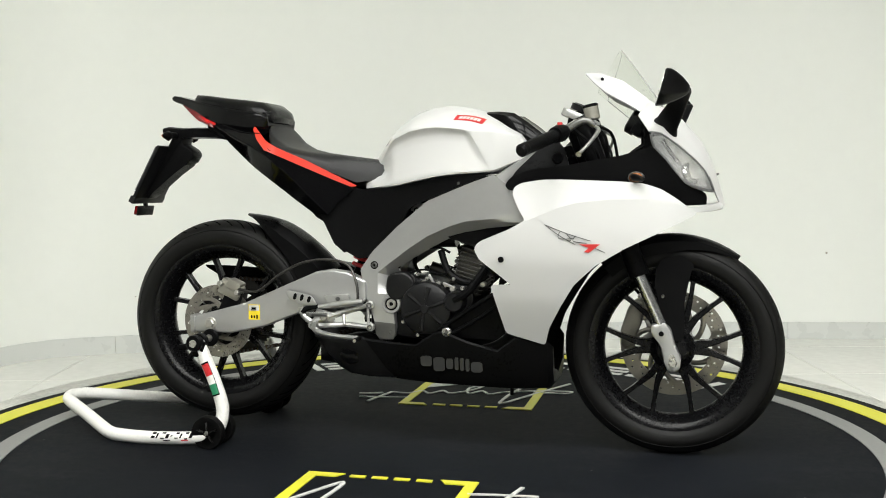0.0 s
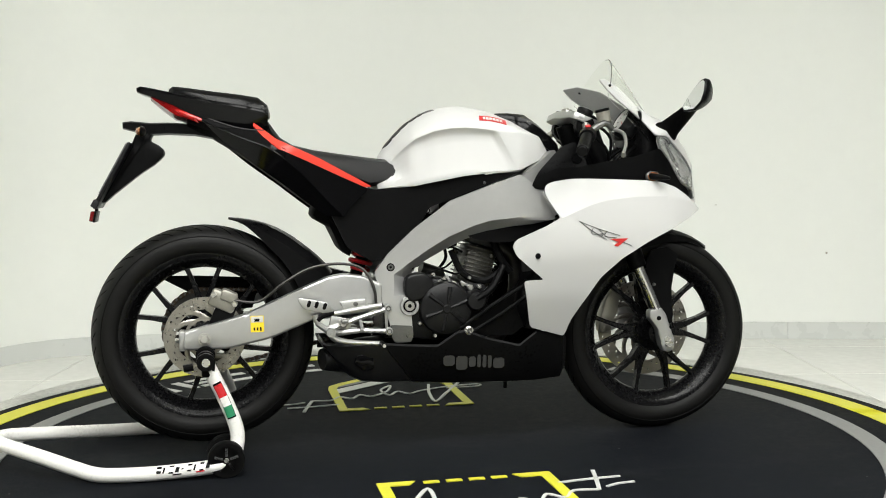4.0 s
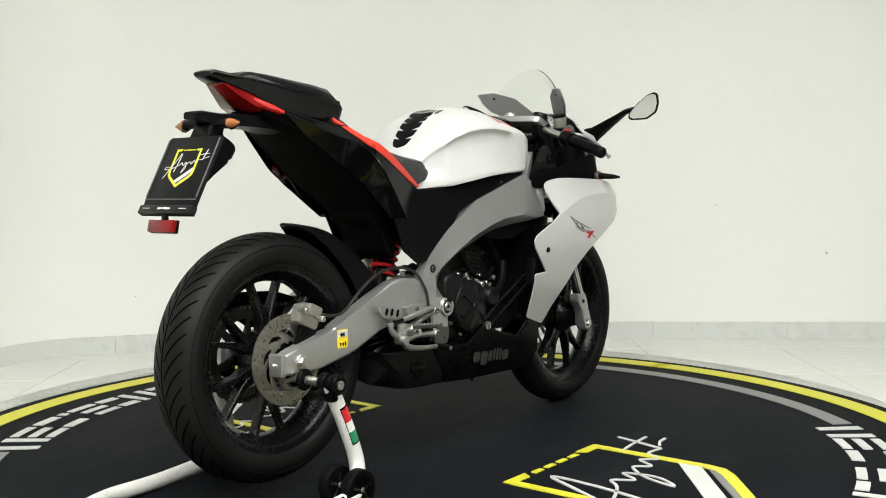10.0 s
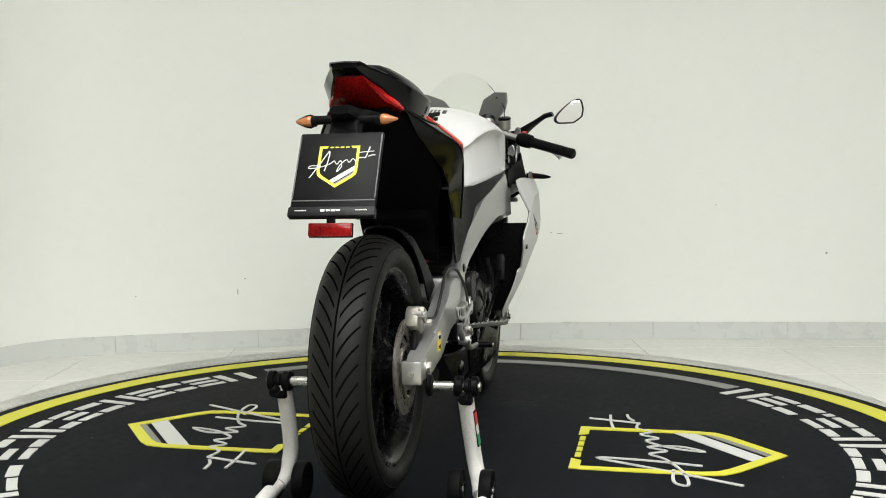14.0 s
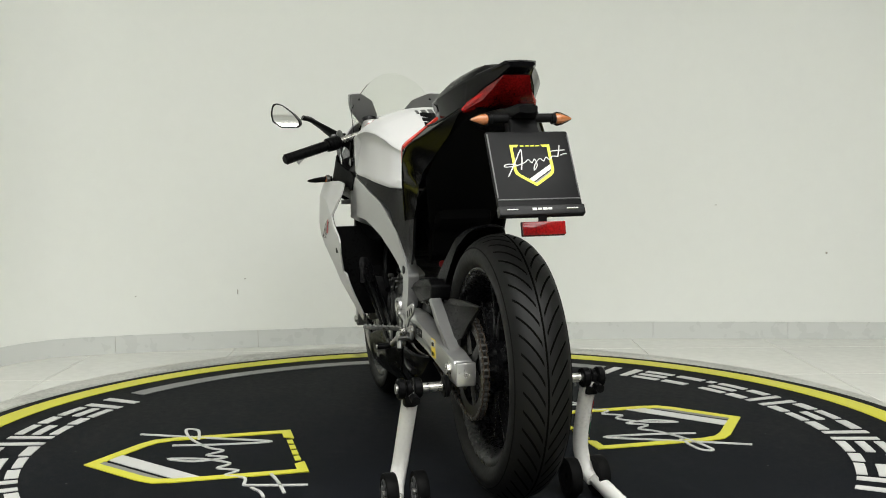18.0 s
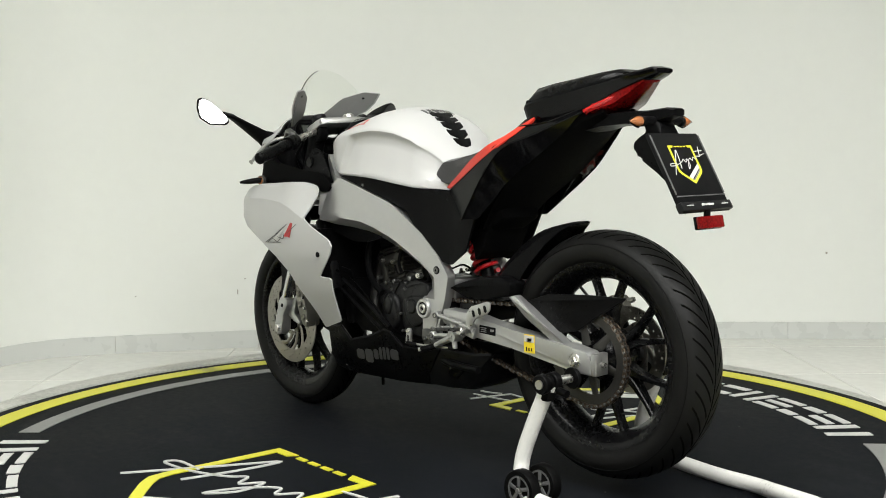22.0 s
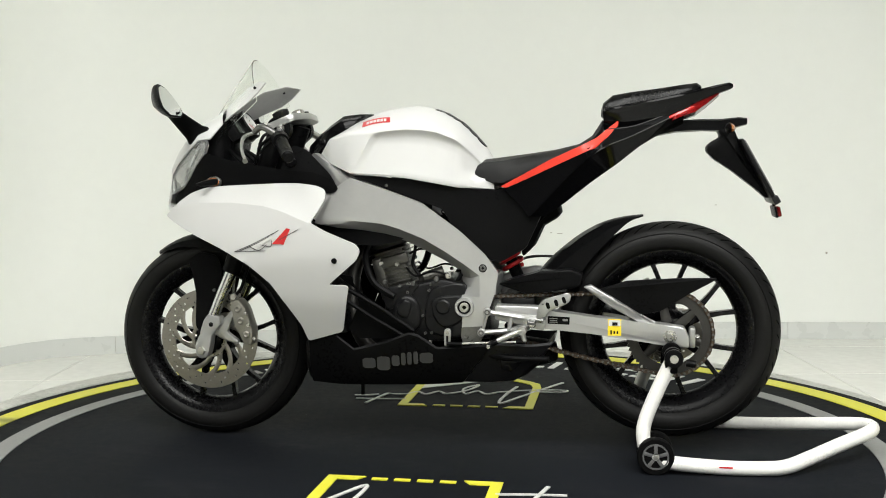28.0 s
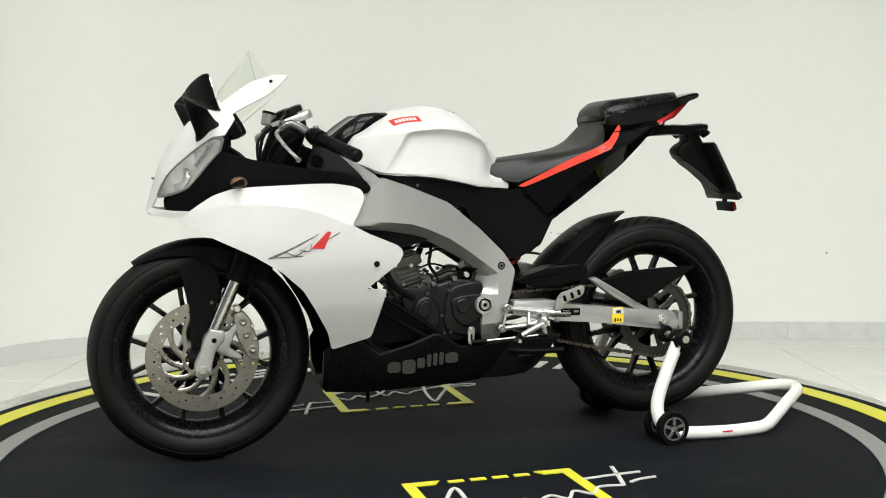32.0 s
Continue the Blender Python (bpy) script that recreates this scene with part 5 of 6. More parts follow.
    part("cylinder_head", box((.105, .126, .052), (0.132, 0, 0.598), .012, tilt), M_ENGINE, eng)
    for x, z in ((.099, .528), (.146, .530), (.128, .446), (.066, .470)):
        bolt((x, .072, z), 1, .0065, cyl, M_STEEL)
    for x, z in ((.075, .535), (.150, .545)):
        bolt((x, -.066, z), -1, .006, cyl, M_CAST)
    # throttle body, starter, hoses
    part("throttle_body", tube([(0.06, 0, .60), (-.03, 0, .60), (-.07, 0, .59)], .030, 16, 0), M_ENGINE, eng)
    part("starter_motor", tube([(.034, .066, .482), (.024, .066, .486), (.022, .066, .487), (-.034, .056, .507)], [.013, .013, .018, .018], 20, 0), M_CYL, eng, "grey starter motor")
    for pts, r in (([(.03, -.075, .565), (.06, -.09, .50), (.12, -.095, .475), (.17, -.09, .50)], .010), ([(.15, -.085, .60), (.17, -.10, .54), (.20, -.10, .50)], .011), ([(-.06, .08, .585), (-.085, .085, .55), (-.09, .08, .51), (-.075, .09, .48)], .006),
                   ([(.04, .08, .60), (.045, .085, .565), (.05, .09, .53), (.03, .095, .50)], .005), ([(.16, .09, .62), (.185, .10, .55), (.16, .11, .48), (.10, .115, .44)], .010), ([(.085, -.15, .43), (.13, -.15, .46), (.17, -.13, .52)], .011)):
        part("hose", tube(pts, r, 8, 5), M_MATTE, eng)
    for at, s in (((-.01, -.09, .475), -1), ((.075, -.105, .46), -1), ((-.055, .09, .50), 1)):
        part("clip", disc_y(.009, at[1], at[1] + s * .02, (at[0], 0, at[2]), 12, .002), M_STEEL, eng)
    for x, y, z, r, h in ((.030, -.112, .472, .009, .014), (.048, -.116, .452, .007, .012), (.102, -.116, .462, .008, .016), (.158, -.100, .472, .010, .020), (.075, -.112, .487, .006, .010), (-.030, -.112, .498, .007, .012),
                          (.045, .112, .478, .008, .014), (.085, .112, .470, .006, .012), (-.02, .105, .490, .010, .018), (.130, .105, .480, .008, .014)):
        s = 1 if y > 0 else -1
        part("hose_clip", disc_y(r * .8, y - s * h, y + s * h * .3, (x, 0, z), 12, .0015), M_STEEL if s < 0 else M_CAST, eng)
    for x, y, z, a in ((.060, -.116, .470, 25), (.120, -.110, .448, -40), (.012, -.114, .486, 60)):
        part("small_bracket", box((.030, .008, .008), (x, y, z), .002, pose(0, 0, 0, 0, a, 0)), M_ALU, eng)
    for s in (1, -1):
        part("wire", tube([(-.09, s * .095, .515), (-.05, s * .10, .560), (.02, s * .09, .575), (.06, s * .085, .560)], .0035, 6, 5), M_MATTE, eng)
        part("wire", tube([(-.06, s * .10, .500), (-.01, s * .105, .512), (.04, s * .10, .498), (.07, s * .09, .52)], .003, 6, 5), M_MATTE, eng)
        part("engine_plate", slab(round_poly([(.025, .475), (.12, .468), (.135, .44), (.125, .40), (.075, .41), (.05, .445)], .012), s * .098, s * .110, .004), M_ENGINE, eng)
    # header pipe, down tube stays, radiator
    part("header_pipe", tube([(.17, 0, .58), (.235, .0, .53), (.245, .03, .40), (.20, .05, .29), (.08, .05, .245), (-.10, .03, .24), (-.22, .0, .25)], .021, 12, 6), M_SPROCK, eng, "dark exhaust header pipe")
    # slab added to close the gap with darkness; no such part is known
    part("dark_gap_filler", slab(round_poly([(.236, .335), (.268, .335), (.300, .46), (.262, .47)], .008), -.125, .125, .004), M_MATTE, BIKE, "black filler slab added to darken the gap before the exhaust header")
    rad = part("radiator", box((.035, .30, .21), (.315, 0, .545), .006, pose(0, 0, 0, 0, 14, 0)), M_MATTE, BIKE, "black radiator")
    for s in (1, -1):
        part("radiator_tank", box((.045, .035, .22), (.313, s * .155, .545), .008, pose(0, 0, 0, 0, 14, 0)), M_ENGINE, rad)
        # slanting black stay behind the fairing and the dark duct under the spar
        part("fairing_stay", tube([(.238, s * .160, .474), (.13, s * .145, .408), (.040, s * .138, .346)], .0065, 10, 0), M_MATTE, BIKE, "black diagonal fairing stay")
        part("fairing_stay", tube([(.250, s * .158, .446), (.16, s * .145, .385), (.070, s * .138, .332)], .0055, 10, 0), M_MATTE, BIKE, "thin black diagonal fairing stay")
        part("lower_infill", shell(round_poly([(.268, .510), (.215, .50), (.20, .42), (.235, .345), (.20, .318), (.06, .322), (.04, .335)], .006), lambda x, z: .118 + (z - .33) * .12, s, .004, .04), M_MATTE, BIKE, "black inner fairing")
        part("air_duct", shell(round_poly([(.30, .648), (.245, .642), (.127, .634), (.055, .618), (.072, .602), (.14, .588), (.19, .59), (.28, .62)], .01), lambda x, z: .135 + (x - .05) * .12, s, .012, .04), M_MATTE, BIKE, "black air duct below the frame")
    # plain dark box added behind the cylinder, for cables and brackets in shadow
    part("shadow_filler", box((.06, .20, .16), (-.145, 0, .40), .01), M_ENGINE, eng)


build_engine()


def build_controls():
    for s in (1, -1):
        # truss-shaped hanger: two arms from the frame bolts, two braces, a plate at the peg
        bm = bmesh.new()
        y = s * .134
        if s > 0:
            bars = (((-.169, .403), (-.262, .390), .0075, .0085), ((-.262, .390), (-.326, .384), .0085, .0105), ((-.152, .345), (-.232, .352), .0070, .0080), ((-.232, .352), (-.285, .366), .0080, .0110), ((-.168, .398), (-.156, .350), .0045, .0045), ((-.236, .392), (-.230, .354), .0060, .0060))
            bolts, pivot = ((-.169, .403), (-.152, .345)), (-.267, .357)
        else:
            bars = (((-.166, .410), (-.250, .386), .0075, .0085), ((-.250, .386), (-.332, .358), .0085, .0120), ((-.164, .346), (-.240, .352), .0070, .0075), ((-.240, .352), (-.322, .348), .0075, .0100), ((-.172, .404), (-.170, .350), .0045, .0045), ((-.245, .384), (-.240, .354), .0055, .0055))
            bolts, pivot = ((-.166, .410), (-.164, .346)), (-.329, .352)
        for (xa, za), (xb, zb), ra, rb in bars:
            tube([(xa, y, za), (xb, y + s * .010 * (xa < -.22), zb)], [ra, rb], 8, 0, bm)
        for x, z in bolts:
            disc_y(.0115, y - s * .009, y + s * .008, (x, 0, z), 20, .002, bm)
        box((.060, .010, .030), (-.300, y + s * .006, .376), .003, pose(0, 0, 0, 0, -12 * s, 0), 2, bm)
        h = part("footrest_hanger", bm, M_ALU, BIKE, "aluminium truss-shaped footrest hanger")
        for x, z in bolts:
            part("hanger_bolt", lathe([(.0004, y + s * .0062), (.0040, y + s * .0062), (.0045, y + s * .0105), (.0075, y + s * .0105), (.0080, y + s * .007)], 14, (x, 0, z)), M_CAST, h)
        if s > 0:
            heel = [(-.305, .390), (-.313, .427), (-.326, .443), (-.392, .463), (-.401, .457), (-.399, .440), (-.388, .430), (-.342, .412), (-.328, .390)]
            slots = ((-.338, .426), (-.361, .434), (-.382, .442))
        else:
            heel = [(-.319, .408), (-.336, .434), (-.412, .450), (-.418, .444), (-.404, .421), (-.394, .416), (-.350, .405)]
            slots = ((-.387, .432), (-.366, .429), (-.344, .424))
        g = part("heel_guard", slab(round_poly(heel, .006), s * .148, s * .153, .0015), M_ALU, h, "slotted aluminium heel guard")
        for x, z in slots:
            o = [Vector((x + a * .0048 + b * .003, z + b * .010 + a * -.001)) for a, b in ((-1, -.6), (0, -1), (1, -.6), (1, .6), (0, 1), (-1, .6))]
            # black pieces on the plate paint the slots' darkness
            part("guard_slot_shade", slab(o, s * .1525, s * .1538, 0), M_MATTE, g)
        peg = part("footpeg", box((.019, .098, .009), (0, s * .049, 0), .002), M_CAST, h, "ribbed aluminium footpeg")
        peg.matrix_local = pose(-.292, s * .166, .382, s * 7, 0, s * 6)
        for k in range(8):
            for x in (-.0075, .0075):
                part("tooth", box((.004, .005, .004), (x, s * (.006 + .0125 * k), .0062), .0008), M_ALU, peg)
        part("peg_spring", lathe([(.009, s * .148), (.012, s * .152), (.012, s * .164), (.009, s * .168)], 12, (-.295, 0, .376)), M_STEEL, h)
        part("pivot_bush", lathe([(.0004, s * .166), (.0050, s * .166), (.0056, s * .169), (.0120, s * .169), (.0135, s * .166), (.0135, s * .138)], 20, (pivot[0], 0, pivot[1])), M_ALU, h)
        # pedal: gear lever on the left, brake lever on the right
        if s > 0:
            lv = part("gear_lever", tube([(-.267, .160, .357), (-.225, .164, .339), (-.196, .167, .325)], [.0100, .0085, .0080], 10, 3), M_ALU, h, "aluminium gear lever")
            part("toe_peg", tube([(-.200, .166, .327), (-.184, .176, .320), (-.180, .206, .319)], [.0085, .0085, .0080], 12, 3), M_MATTE, lv)
            part("peg_cap", tube([(-.180, .205, .319), (-.180, .209, .319)], .0055, 12), M_STEEL, lv)
            part("lever_tail", tube([(-.267, .160, .357), (-.275, .163, .327)], [.0085, .0065], 10), M_ALU, lv)
        else:
            lv = part("brake_lever", tube([(-.329, -.158, .352), (-.318, -.160, .334), (-.285, -.161, .325), (-.240, -.161, .320), (-.192, -.161, .317)], [.0110, .0095, .0075, .0065, .0065], 10, 4), M_ALU, h, "aluminium brake lever")
            part("toe_peg", tube([(-.190, -.160, .317), (-.189, -.204, .316)], .0075, 12), M_MATTE, lv)
            part("peg_cap", tube([(-.189, -.203, .316), (-.189, -.207, .316)], .0050, 12), M_STEEL, lv)
            link = part("link", tube([(-.329, -.150, .352), (-.362, -.150, .376), (-.370, -.150, .400)], [.010, .008, .009], 10, 3), M_ALU, lv)
            part("link_boot", tube([(-.366, -.150, .386), (-.350, -.148, .398), (-.318, -.146, .404)], [.010, .008, .006], 10, 3), M_MATTE, link)
            part("master_cylinder", tube([(-.318, -.146, .402), (-.240, -.144, .413), (-.185, -.142, .420)], [.0065, .0095, .0085], 12, 0), M_ALU, h)
            rb = part("reservoir_bracket", slab(round_poly([(-.302, .434), (-.230, .441), (-.221, .415), (-.290, .408)], .004), -.146, -.122, .003), M_ALU, h, "cast aluminium reservoir bracket")
            part("bracket_bolt", disc_y(.0065, -.150, -.144, (-.258, 0, .427), 14, .001), M_CAST, rb)
        lug = (.008, .096, .307) if s > 0 else (.063, -.149, .341)
        r = part("pan_bolt", lathe([(.0125, lug[1] - s * .012), (.0125, lug[1] + s * .002), (.0085, lug[1] + s * .004), (.0070, lug[1]), (.0004, lug[1])], 22, (lug[0], 0, lug[2])), M_STEEL, BIKE, "bright collar bolt of the belly pan")
        part("bolt_core", disc_y(.0060, lug[1] - s * .002, lug[1] + s * .002, (lug[0], 0, lug[2]), 6, .001), M_CAST, r)
    # side stand folded on the left, under the chain
    part("side_stand", tube([(-.10, .10, .29), (-.22, .13, .275), (-.34, .14, .275)], [.012, .010, .009], 10, 3), M_MATTE, BIKE, "folded black side stand")
    part("drain_stub", tube([(.218, .03, .18), (.218, .03, .135)], .006, 8), M_MATTE, BIKE)


build_controls()


def build_front():
    for s in (1, -1):
        y = s * .100 + FA.y
        top, mid, low = Vector((0.430, y, .935)), Vector((0.592, y, .505)), Vector((0.655, y, .365))
        f = part("fork_leg", tube([top, top.lerp(mid, .5), mid], .027, 20, 0), M_MATTE, BIKE, "black upper fork tube")
        part("stanchion", tube([mid, mid.lerp(low, .5), low + Vector((.004, 0, -.012))], .0175, 20, 0), M_CHROME, f, "polished chrome fork stanchion")
        b = part("fork_bottom", slab(round_poly([(0.624, .373), (0.660, .382), (0.677, .361), (0.688, .320), (0.705, .284), (0.702, .255), (0.688, .246), (0.668, .251), (0.661, .271), (0.650, .316), (0.624, .350)], .006), y - .018, y + .019, .006), M_SILVER, f, "silver cast fork bottom")
        part("axle_pinch", disc_y(.0125, y + s * .016, y + s * .026, (0.683, 0, .272), 6, .002), M_STEEL, b)
        # black disc for the shade in the clamp's hole
        part("pinch_hole_shade", disc_y(.007, y + s * .016, y + s * .0205, (0.652, 0, .350), 12, .001), M_MATTE, b)
        # fender leg
        leg = [(0.634, .520), (0.632, .470), (0.651, .405), (0.672, .350), (0.688, .325), (0.706, .328), (0.713, .345), (0.711, .434), (0.726, .505), (0.737, .535), (0.70, .56), (0.65, .55)]
        part("fender_leg", shell(round_poly(leg, .008), lambda x, z: .062 + (z - .5) * -.09 + .01, s, .005, .04), M_MATTE, BIKE, "matt black front fender leg")
        for x, z in ((.654, .447), (.686, .360)):
            part("leg_screw", disc_y(.005, s * .07, s * .083, (x, 0, z), 10, .001), M_CAST, BIKE)
    part("front_axle", tube([(FA.x, -.125, FA.z - .014), (FA.x, .11, FA.z - .014)], .010, 12), M_STEEL, BIKE)
    # front fender arched over the wheel
    rings = []
    for k in range(13):
        t = k / 12
        ang = radians(55 + t * 75)
        rr = .306 + .005 * math.sin(math.pi * t)
        w = float(np.interp(t, [0, .1, .3, .7, 1], [.012, .040, .060, .066, .060]))
        nx, nz = math.cos(ang), math.sin(ang)
        cx, cz = FA.x + nx * rr, FA.z + nz * rr
        drop = float(np.interp(t, [0, .2, .5, 1], [.006, .020, .045, .05]))
        sec = [(w, -drop), (w * .98, -drop * .3), (w * .72, .002), (0, .007), (-w * .72, .002), (-w * .98, -drop * .3), (-w, -drop), (-w + .004, -drop), (-w * .9, -drop * .35), (0, .003), (w * .9, -drop * .35), (w - .004, -drop)]
        rings.append([(cx + nx * q, y, cz + nz * q) for y, q in sec])
    part("front_fender", loft(rings), M_MATTE, BIKE, "matt black front mudguard", angle=40)
    # front caliper on the left
    cal = part("front_caliper", slab(round_poly([(.575, .425), (.600, .415), (.590, .35), (.560, .29), (.535, .285), (.530, .33), (.552, .40)], .010), .045, .100, .008), M_CALIPER, BIKE, "bronze-grey radial front caliper")
    for x, z in ((.580, .395), (.572, .36), (.555, .32)):
        part("piston_cap", lathe([(.011, .095), (.011, .104), (.007, .107), (.002, .104)], 14, (x - .006, 0, z)), M_CALIPER, cal)
        part("caliper_bolt", disc_y(.0055, .098, .106, (x - .030, 0, z - .012), 6, .001), M_STEEL, cal)
    part("caliper_bracket", slab(round_poly([(.648, .352), (.612, .372), (.594, .392), (.584, .384), (.600, .352), (.610, .325), (.575, .300), (.580, .288), (.622, .302), (.652, .318)], .006), .080, .098, .004), M_ALU, cal)
    part("caliper_top", disc_y(.010, .06, .10, (.588, 0, .43), 12, .002), M_STEEL, cal)
    part("front_hose", tube([(.588, .085, .43), (.56, .10, .46), (.545, .105, .50), (.52, .10, .56)], .005, 8, 4), M_MATTE, BIKE, "black front brake hose")
    # yokes
    part("lower_yoke", box((.07, .26, .035), (.535, 0, .66), .010, pose(0, 0, 0, 0, 20, 0)), M_MATTE, BIKE)
    yoke = part("top_yoke", slab([(q.x, q.y) for q in round_poly([(-.04, -.125), (.05, -.125), (.04, 0), (.05, .125), (-.04, .125), (-.055, 0)], .02)], -.011, .011, .004), M_ALU, BIKE, "polished aluminium top yoke")
    yoke.matrix_local = Matrix.Translation((0.420, 0, .938)) @ Matrix.Rotation(radians(22), 4, "Y") @ Matrix.Rotation(radians(90), 4, "X")
    part("ignition_lock", lathe([(.020, 0), (.020, .018), (.014, .024), (.003, .024)], 20, (0, 0, 0), "z"), M_STEEL, BIKE).matrix_local = pose(.405, 0, .952, 0, 22, 0)
    for s in (1, -1):
        part("fork_cap", lathe([(.022, 0), (.024, .004), (.024, .016), (.014, .020), (.003, .020)], 24, (0, 0, 0), "z"), M_ENGINE, BIKE).matrix_local = pose(.425, s * .100, .952, 0, 22, 0)
    # clip-on bars
    for s in (1, -1):
        a, b, e = Vector((.425, s * .115, .922)), Vector((.395, s * .215, .890)), Vector((.322, s * .372, .842))
        bar = part("handlebar", tube([a, b, e], .011, 12, 0), M_STEEL, BIKE, "clip-on handlebar")
        part("bar_clamp", disc_y(.036, s * .085, s * .118, (.432, 0, .918), 20, .004), M_MATTE, bar)
        g0 = b.lerp(e, .22)
        rr = [.0155 if k % 2 else .0172 for k in range(27)]
        part("grip", tube([g0.lerp(e, k / 26) for k in range(27)], rr, 16, 0), M_MATTE, bar, "ribbed black rubber grip")
        part("bar_end", tube([e, e.lerp(b, -.09), e.lerp(b, -.12)], [.017, .017, .012], 14, 0), M_MATTE, bar)
        sw = part("switch_block", tube([b.lerp(e, -.06), b.lerp(e, .04), b.lerp(e, .20)], [.019, .024, .022], 14, 0), M_MATTE, bar, "black switch housing")
        part("switch_button", box((.014, .014, .010), b.lerp(e, .06) + Vector((.0, 0, .024)), .003), M_REDP if s < 0 else M_GREYPL, sw)
        # lever
        part("lever_perch", tube([b + Vector((.006, -s * .020, .004)), Vector((.450, s * .196, .922)), Vector((.478, s * .190, .906))], [.010, .010, .008], 12, 3), M_CAST, bar)
        part("lever", tube([(.478, s * .186, .906), (.492, s * .232, .893), (.478, s * .288, .862), (.456, s * .325, .834), (.452, s * .334, .828)], [.0045, .0055, .0045, .0045, .0075], 10, 4), M_ALU, bar, "polished aluminium lever")
    # brake fluid cup on the right
    res = part("fluid_reservoir", lathe([(.017, 0), (.0195, .003), (.0205, .034), (.017, .036)], 24, (0, 0, 0), "z"), M_CALIPER, BIKE, "smoke-coloured brake fluid reservoir")
    res.matrix_local = pose(.470, -.150, .925, 0, -13, 0)
    part("reservoir_cap", lathe([(.0215, .034), (.0215, .040), (.019, .042), (.004, .042)], 24, (0, 0, 0), "z"), M_MATTE, res)
    for pts in ([(.45, -.14, .92), (.50, -.12, .88), (.50, -.09, .80), (.49, -.06, .72)], [(.44, .14, .90), (.49, .12, .86), (.50, .10, .78), (.49, .07, .72)], [(.42, -.16, .90), (.48, -.15, .84), (.49, -.10, .76)], [(.43, .16, .89), (.49, .15, .83), (.48, .11, .76)], [(.44, .02, .92), (.50, .05, .90), (.52, .06, .82)]):
        part("cable", tube(pts, .0045, 8, 4), M_MATTE, BIKE)
    part("steering_head", tube([(.405, 0, .93), (.50, 0, .68)], .034, 20), M_MATTE, BIKE)
    part("head_casting", box((.10, .26, .10), (.30, 0, .745), .02), M_SILVER, BIKE)
    # inner dark shelf behind the headlamp and beside the bars
    for s in (1, -1):
        sh = [(0.247, .760), (0.265, .79), (0.335, .858), (0.375, .872), (0.395, .85), (0.41, .80), (0.38, .788), (.32, .778)]
        p = part("bar_panel", shell(round_poly(sh, .01), lambda x, z: .178 - max(0, z - .78) * .25, s, .004, .03), M_MATTE, BIKE, "matt black panel beside the handlebar")
        # the panel's hole is a black disc, shade put into its colour
        part("panel_hole_shade", disc_y(.016, s * .150, s * .175, (.378, 0, .824), 20, .002), M_GLOSS, p)
    rings = [half_ring(x, [(0, zb), (w * .8, zb), (w, zb + .02), (w * .95, zt), (w * .6, zt - .03), (0, zt - .04)]) for x, zb, zt, w in ((.42, .74, .795, .16), (.50, .72, .81, .185), (.60, .70, .835, .175), (.66, .70, .85, .13), (.70, .70, .86, .10))]
    part("headlamp_bucket", loft(rings), M_MATTE, BIKE, "black inner cowl behind the headlamp")
    # instruments
    d = part("instrument_panel", box((.035, .150, .075), (0, 0, 0), .012), M_MATTE, BIKE, "black instrument panel with a round dial")
    d.matrix_local = pose(.592, 0, .918, 0, 32, 0)
    dl = part("dial", lathe([(.044, -.010), (.044, -.030), (.039, -.033), (.037, -.026), (.002, -.026)], 32, (0, -.028, .004), "x"), M_DIAL, d, "pale round rev counter")
    part("dial_ring", lathe([(.046, -.008), (.046, -.031), (.041, -.035), (.039, -.030), (.043, -.012)], 32, (0, -.028, .004), "x", closed=True), M_ENGINE, dl)
    for k in range(9):
        a = radians(-30 + 30 * k)
        part("dial_tick", box((.0015, .0018, .008), (-.0268, -.028 + .031 * math.cos(a), .004 + .031 * math.sin(a)), 0, pose(0, 0, 0, math.degrees(a) - 90, 0, 0)), M_MATTE, dl)
    part("dial_needle", box((.0015, .024, .002), (-.028, -.038, -.002), 0, pose(0, 0, 0, 30, 0, 0)), M_REDP, dl)
    part("display", box((.006, .055, .045), (-.0175, .035, 0), .002), M_DASH, d)
    part("panel_bracket", box((.06, .10, .06), (.62, 0, .88), .01), M_MATTE, BIKE)
    # dark tub behind the instruments
    part("cockpit_tub", loft([half_ring(x, [(0, zb), (w, zb), (w, (zb + zt) / 2), (w * .9, zt - .006), (w * .7, zt), (0, zt)]) for x, zb, zt, w in ((.600, .80, .958, .098), (.606, .80, .966, .106), (.625, .80, .940, .115), (.650, .80, .900, .118), (.672, .80, .868, .110))]), M_MATTE, BIKE, "black inner cockpit tub", angle=40)
    for y in (-.06, -.02, .03, .07):
        part("loom_cable", tube([(.60, y, .86), (.56, y * 1.2, .83), (.53, y * .9, .78), (.51, y * .7, .72)], .006, 8, 4), M_MATTE, BIKE)
    # white nose cowl over the headlamps: a sheet from the lamps' upper edges to the ridge in the middle
    rows = []
    for (x, y, z), (cx, cz) in zip(((.588, .142, .935), (.617, .168, .892), (.649, .176, .888), (.692, .151, .858), (.738, .121, .818), (.765, .099, .788), (.784, .060, .744), (.801, .042, .702), (.805, .036, .686)),
                                   ((.612, .985), (.640, .968), (.664, .955), (.700, .930), (.749, .872), (.773, .822), (.789, .770), (.804, .706), (.808, .688))):
        half = []
        for q in np.linspace(0, 1, 8):
            b = math.sin(math.pi * q) * .016
            half.append((x + (cx - x) * q ** 1.15 + b * .55, y * (1 - q ** 1.3), z + (cz - z) * q ** .8 + b * .55))
        rows.append(half + [(a, -b, c) for a, b, c in reversed(half[:-1])])
    bm = loft(rows, caps=False, closed=False)
    bmesh.ops.recalc_face_normals(bm, faces=bm.faces)
